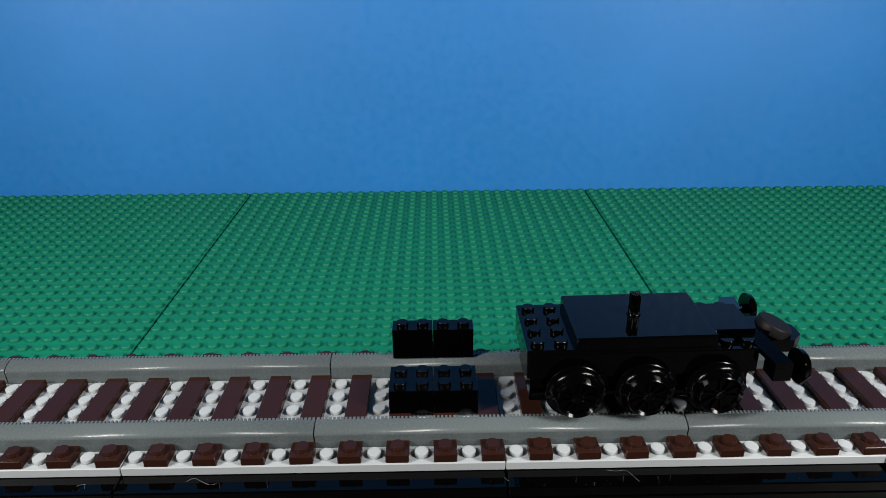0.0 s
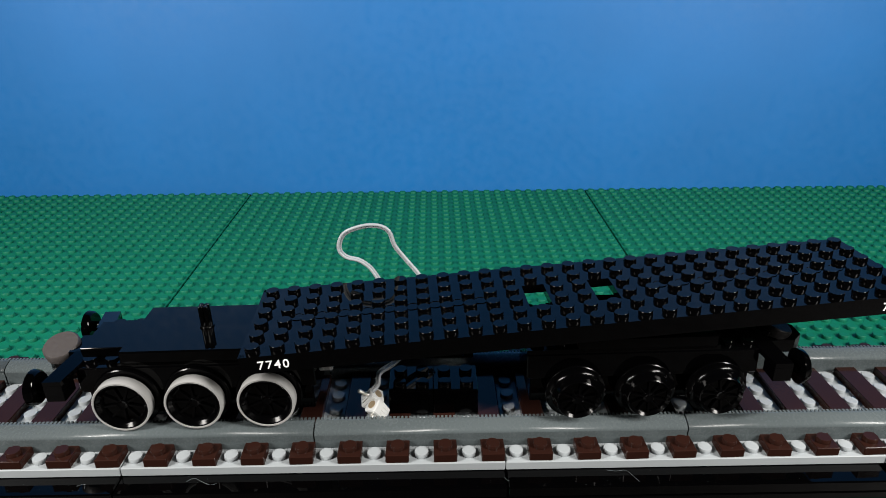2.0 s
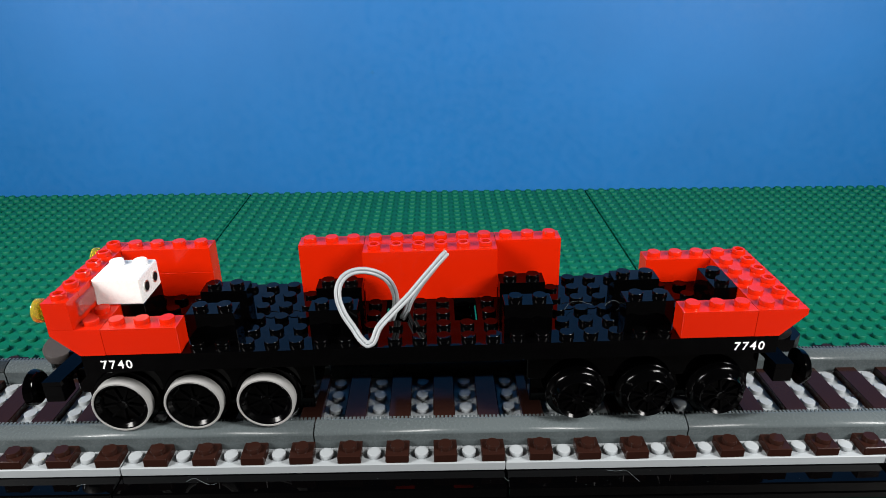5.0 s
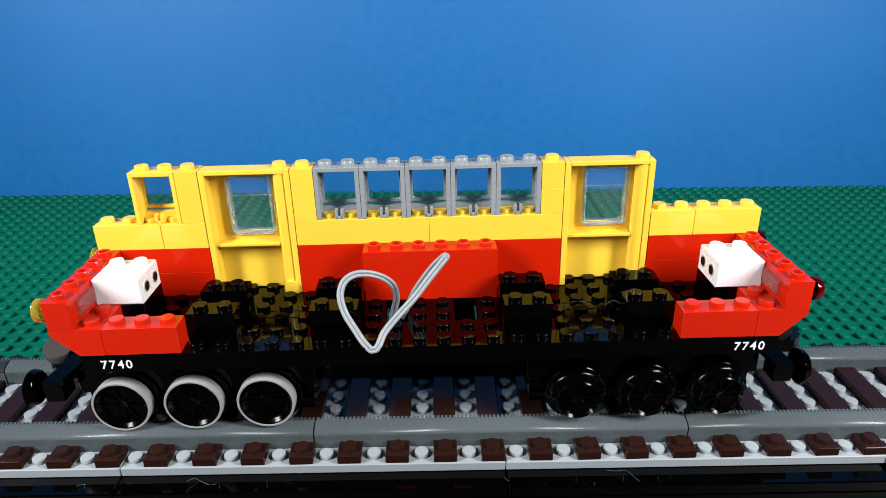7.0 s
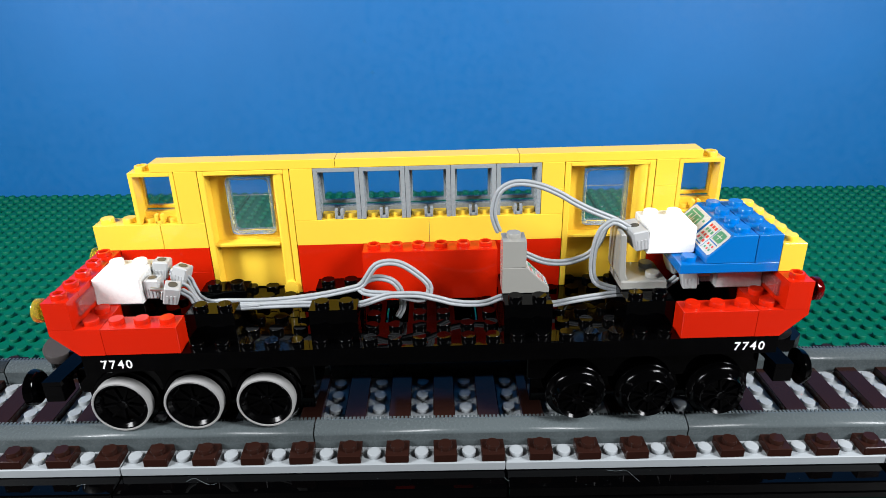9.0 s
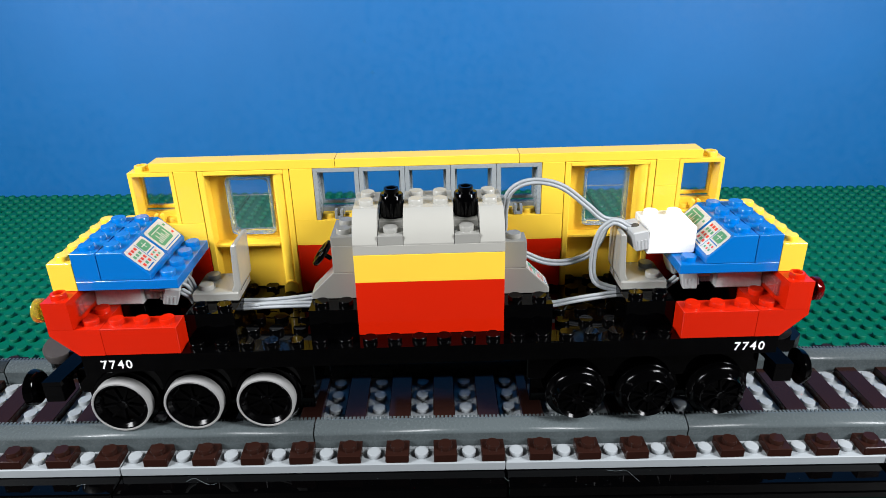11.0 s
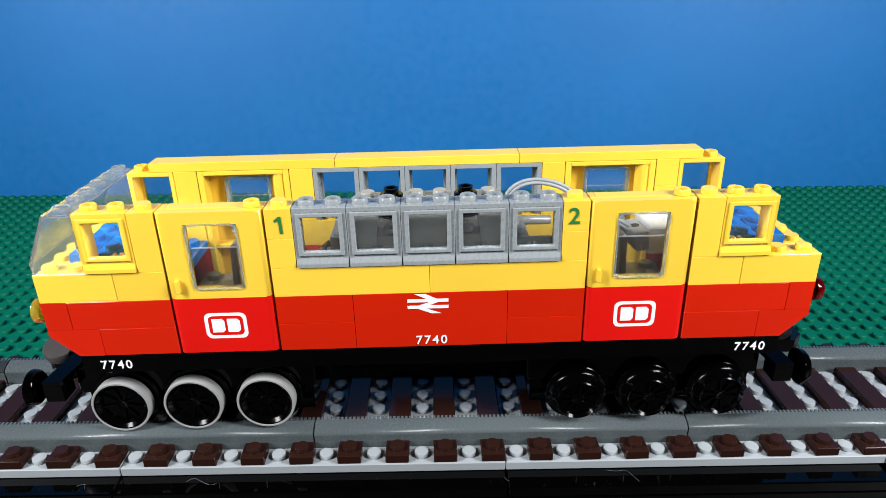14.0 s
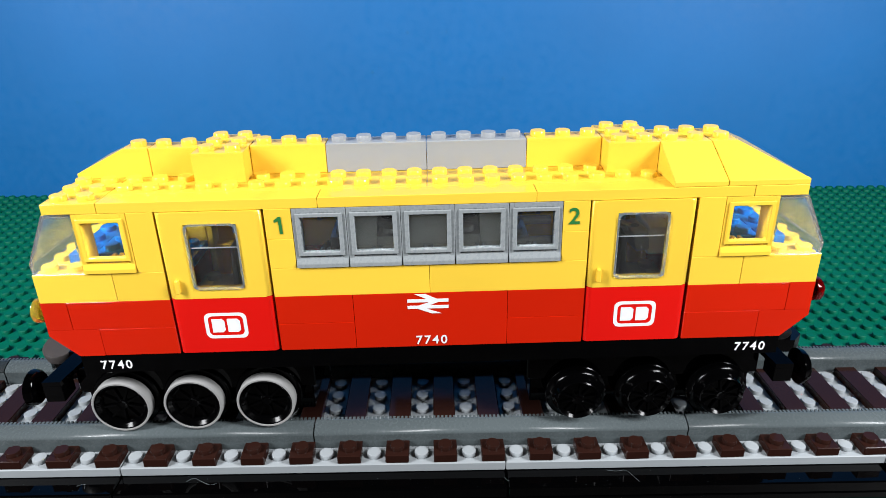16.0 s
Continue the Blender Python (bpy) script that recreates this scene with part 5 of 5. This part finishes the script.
    arc = [(8.45, 2.9, 3.7), (8.22, 3.0, 3.75), (7.84, 3.0, 4.01), (7.35, 3.0, 4.23), (6.74, 3.0, 4.5), (6.13, 3.0, 4.82), (5.41, 3.0, 5.26), (4.69, 3.0, 5.59), (3.99, 3.0, 5.76), (3.42, 3.0, 5.73), (2.96, 3.0, 5.45), (2.76, 3.0, 4.96), (2.69, 3.0, 4.42), (2.82, 3.05, 3.91), (2.99, 3.1, 3.52)]
    arc2 = [(8.5, 2.9, 3.75), (8.0, 3.0, 3.95), (7.3, 3.0, 4.1), (6.6, 3.0, 4.7), (5.6, 3.0, 5.5), (4.7, 3.0, 5.8), (3.9, 3.0, 5.75), (3.35, 3.1, 5.3), (3.2, 3.3, 4.5), (3.2, 3.6, 3.4), (3.0, 3.8, 2.4)]
    cable("pale grey twin cable arching to the raised light brick", [(0.0, None), (7.9, big, 68), (8.6, mid, 60), (8.7, arc), (9.4, arc2)], (13.0, 2.4, 0.3))
    drop = [(8.35, 2.7, 3.75), (7.76, 2.7, 4.08), (7.41, 2.7, 3.94), (7.13, 2.7, 3.6), (6.95, 2.7, 2.88), (6.91, 2.7, 2.09), (6.99, 2.7, 1.55), (7.26, 2.7, 1.19), (8.02, 2.7, 0.92), (8.52, 2.7, 0.82)]
    cable("pale grey twin cable hanging from the raised light brick", [(0.0, None), (8.7, drop)], (13.0, 3.2, 0.3))
    back = [(7.9, 3.1, 3.95), (7.55, 3.2, 3.74), (7.29, 3.2, 3.05), (6.92, 3.2, 2.45), (6.33, 3.2, 2.15), (5.6, 3.2, 2.03), (4.86, 3.2, 2.14), (4.24, 3.2, 2.42), (3.9, 3.2, 2.6)]
    cable("pale grey cable running behind the grey stand", [(0.0, None), (8.7, back)], (13.0, 2.4, 0.7))
    # connector plugs
    plug([(1.1, (-4.62, 1.9, -1.65)), (2.3, None)], PLUG_PALE)
    plug([(1.1, (-4.62, 2.7, -1.6)), (2.3, None)], PLUG_PALE)
    plug([(1.1, (-2.75, 1.75, -3.75, 20, 40, 20)), (2.3, None)], PLUG_PALE)
    plug([(7.7, (-11.66, 2.5, 1.78))], PLUG_GREY)
    plug([(1.1, (-2.5, 1.25, -3.95, -20, -30, 60)), (2.3, None)], PLUG_PALE)
    plug([(7.7, (-11.6, 3.5, 2.15, 0, 6, 0))], PLUG_GREY)
    plug([(7.7, (-10.83, 2.2, 1.62, 12, 14, 14))], PLUG_GREY)
    plug([(7.7, (-10.72, 3.25, 1.95, -8, 14, -12))], PLUG_GREY)
    plug([(7.8, (11.75, 2.65, 1.78, 0, 0, 180))], PLUG_GREY)
    plug([(7.8, (11.65, 3.55, 1.95, 0, 6, 180))], PLUG_GREY)
    plug([(7.9, (10.93, 2.3, 1.62, 0, 4, 172))], PLUG_GREY)
    plug([(7.9, (10.65, 3.35, 1.86, 0, 15, 190))], PLUG_GREY)
    plug([(8.7, (8.62, 2.75, 3.45, 0, 8, 186))], PLUG_GREY, 0.75)


def fibre(pts, label, t=0):
    """A thin pale hair lying on the track, or with t on the train's plate from that time on."""
    line = smooth_path(pts, 0.12)
    bm = bmesh.new()
    rings = []
    for i, p in enumerate(line):
        d = (line[min(i + 1, len(line) - 1)] - line[max(i - 1, 0)]).normalized()
        s = d.cross(Vector((0, 0, 1))).normalized()
        u = s.cross(d)
        rings.append([bm.verts.new((p + 0.007 * (s * math.cos(k * 2.094) + u * math.sin(k * 2.094))) * U) for k in range(3)])
    for r0, r1 in zip(rings, rings[1:]):
        for k in range(3):
            bm.faces.new((r0[k], r0[(k + 1) % 3], r1[(k + 1) % 3], r1[k]))
    hair = tagged(mesh_object("fibre", bm, RAIL_GREY), label, "fibre", "loose fibres")
    if t:
        ride(hair, 0, 0, 0, t)
    return hair


def dust():
    z = -5.40
    fibre([(-10.2, -1.45, z), (-9.9, -1.3, z + 0.05), (-9.5, -1.5, z + 0.03), (-9.1, -1.65, z), (-8.8, -1.55, z + 0.04)], "pale curled hair on the black track edging")
    fibre([(7.2, -1.2, z + 0.02), (7.6, -1.3, z + 0.05), (8.0, -1.25, z + 0.03), (8.3, -1.7, z), (8.4, -1.9, z)], "pale curled hair on the black track edging")
    fibre([(-14.6, -1.6, z), (-14.3, -1.5, z + 0.03), (-14.2, -1.75, z)], "short pale hair on the black track edging")
    fibre([(2.9, -1.5, z), (3.0, -1.7, z + 0.03), (3.2, -1.75, z)], "short pale hair on the black track edging")
    fibre([(7.53, 2.45, 0.24), (7.77, 2.79, 0.24), (8.05, 2.93, 0.24), (8.22, 2.72, 0.24), (8.15, 2.36, 0.24), (7.99, 2.12, 0.24), (7.87, 2.02, 0.24)], "thin pale curled hair on the black studded plate", 2.4)
    fibre([(5.73, 2.25, 0.24), (6.09, 2.84, 0.24), (6.51, 2.98, 0.24), (6.81, 2.75, 0.24), (7.02, 2.58, 0.24)], "thin pale curled hair on the black studded plate", 2.4)
    bm = bmesh.new()
    for i in range(45):
        x, y = random.uniform(-19, 18), random.uniform(-2.0, -1.12)
        s = random.uniform(0.004, 0.009)
        box(bm, x - s, x + s * random.uniform(0.5, 2), y - s, y + s, -5.42, -5.42 + s, 0)
    tagged(mesh_object("dust_specks", bm, RAIL_GREY), "fine pale dust specks on the black track edging", "dust", kind="stuff")


# ---- build ----
setting()
track()
motor, motor_wheels = bogie(-1)
bogie(1)
coupling(-1, 0.9)
coupling(1, 0)
plate = chassis()
helper_bricks()
black_bricks()
ends()
cabs()
grey_stands()
engine()
front_side()
roof()
wiring()
dust()


def motions():
    # the motor bogie rolls in from the west
    stops = [(0.0, -24.0), (0.3, -17.5), (0.4, -14.5), (0.5, -11.3), (0.6, -7.5), (0.7, -1.75), (0.8, 0.0), (0.9, 0.0)]
    rows = []
    for (t0, a), (t1, b) in zip(stops, stops[1:]):
        k = max(1, round((t1 - t0) * FPS)) if t0 >= 0.3 else 1
        for i in range(k):
            s = i / k
            rows.append((t0 + (t1 - t0) * s, a + (b - a) * s))
    rows += [(0.9, 0.0), (16.0, 0.0)]
    walk(motor, [(t, pose(d * U, 0, 0) @ TRAIN) for t, d in rows])
    for w, x, y, side, zc in motor_wheels:
        walk(w, [(t, pose(x * U, y * U, zc * U, 0, math.degrees(d / 1.26) * 1.0, 0) @ pose(0, 0, 0, 0, 0, 0 if side > 0 else 180)) for t, d in rows])
    # the chassis plate is brought in from the east and set down
    def held(dx, dy, dz, rx, ry, rz):
        return pose(dx * U, (3 + dy) * U, dz * U, rx, ry, rz) @ pose(0, -3 * U, 0)
    far = pose(120 * U, 3 * U, -5.9 * U)
    walk(plate, [(0.0, far), (1.3, far), (1.4, held(32.5, -2.5, -3.0, -2, 5, -6)), (1.5, held(29.13, -2.52, -1.58, -2.3, 5.9, -6.2)), (1.6, held(22.5, -1.2, -0.6, 1, 11, -6)), (1.7, held(18.08, -0.69, -1.14, 3.6, 15.2, -5.3)),
                 (1.8, held(13.5, -0.4, 0.4, 8, 9, -3)), (1.9, held(8.64, -0.15, 0.61, 24.6, -2.6, 0.5)), (2.0, held(6.12, 0.3, 0.66, -0.6, -3.4, 3.0)), (2.1, held(3.44, 1.02, 0.7, 2.8, -1.0, 0.2)),
                 (2.2, held(-0.49, 0.48, 0.68, 15.1, -1.2, 0.4)), (2.3, TRAIN), (16.0, TRAIN)])
    for ob, rows in MOVES:
        walk(ob, rows)


motions()
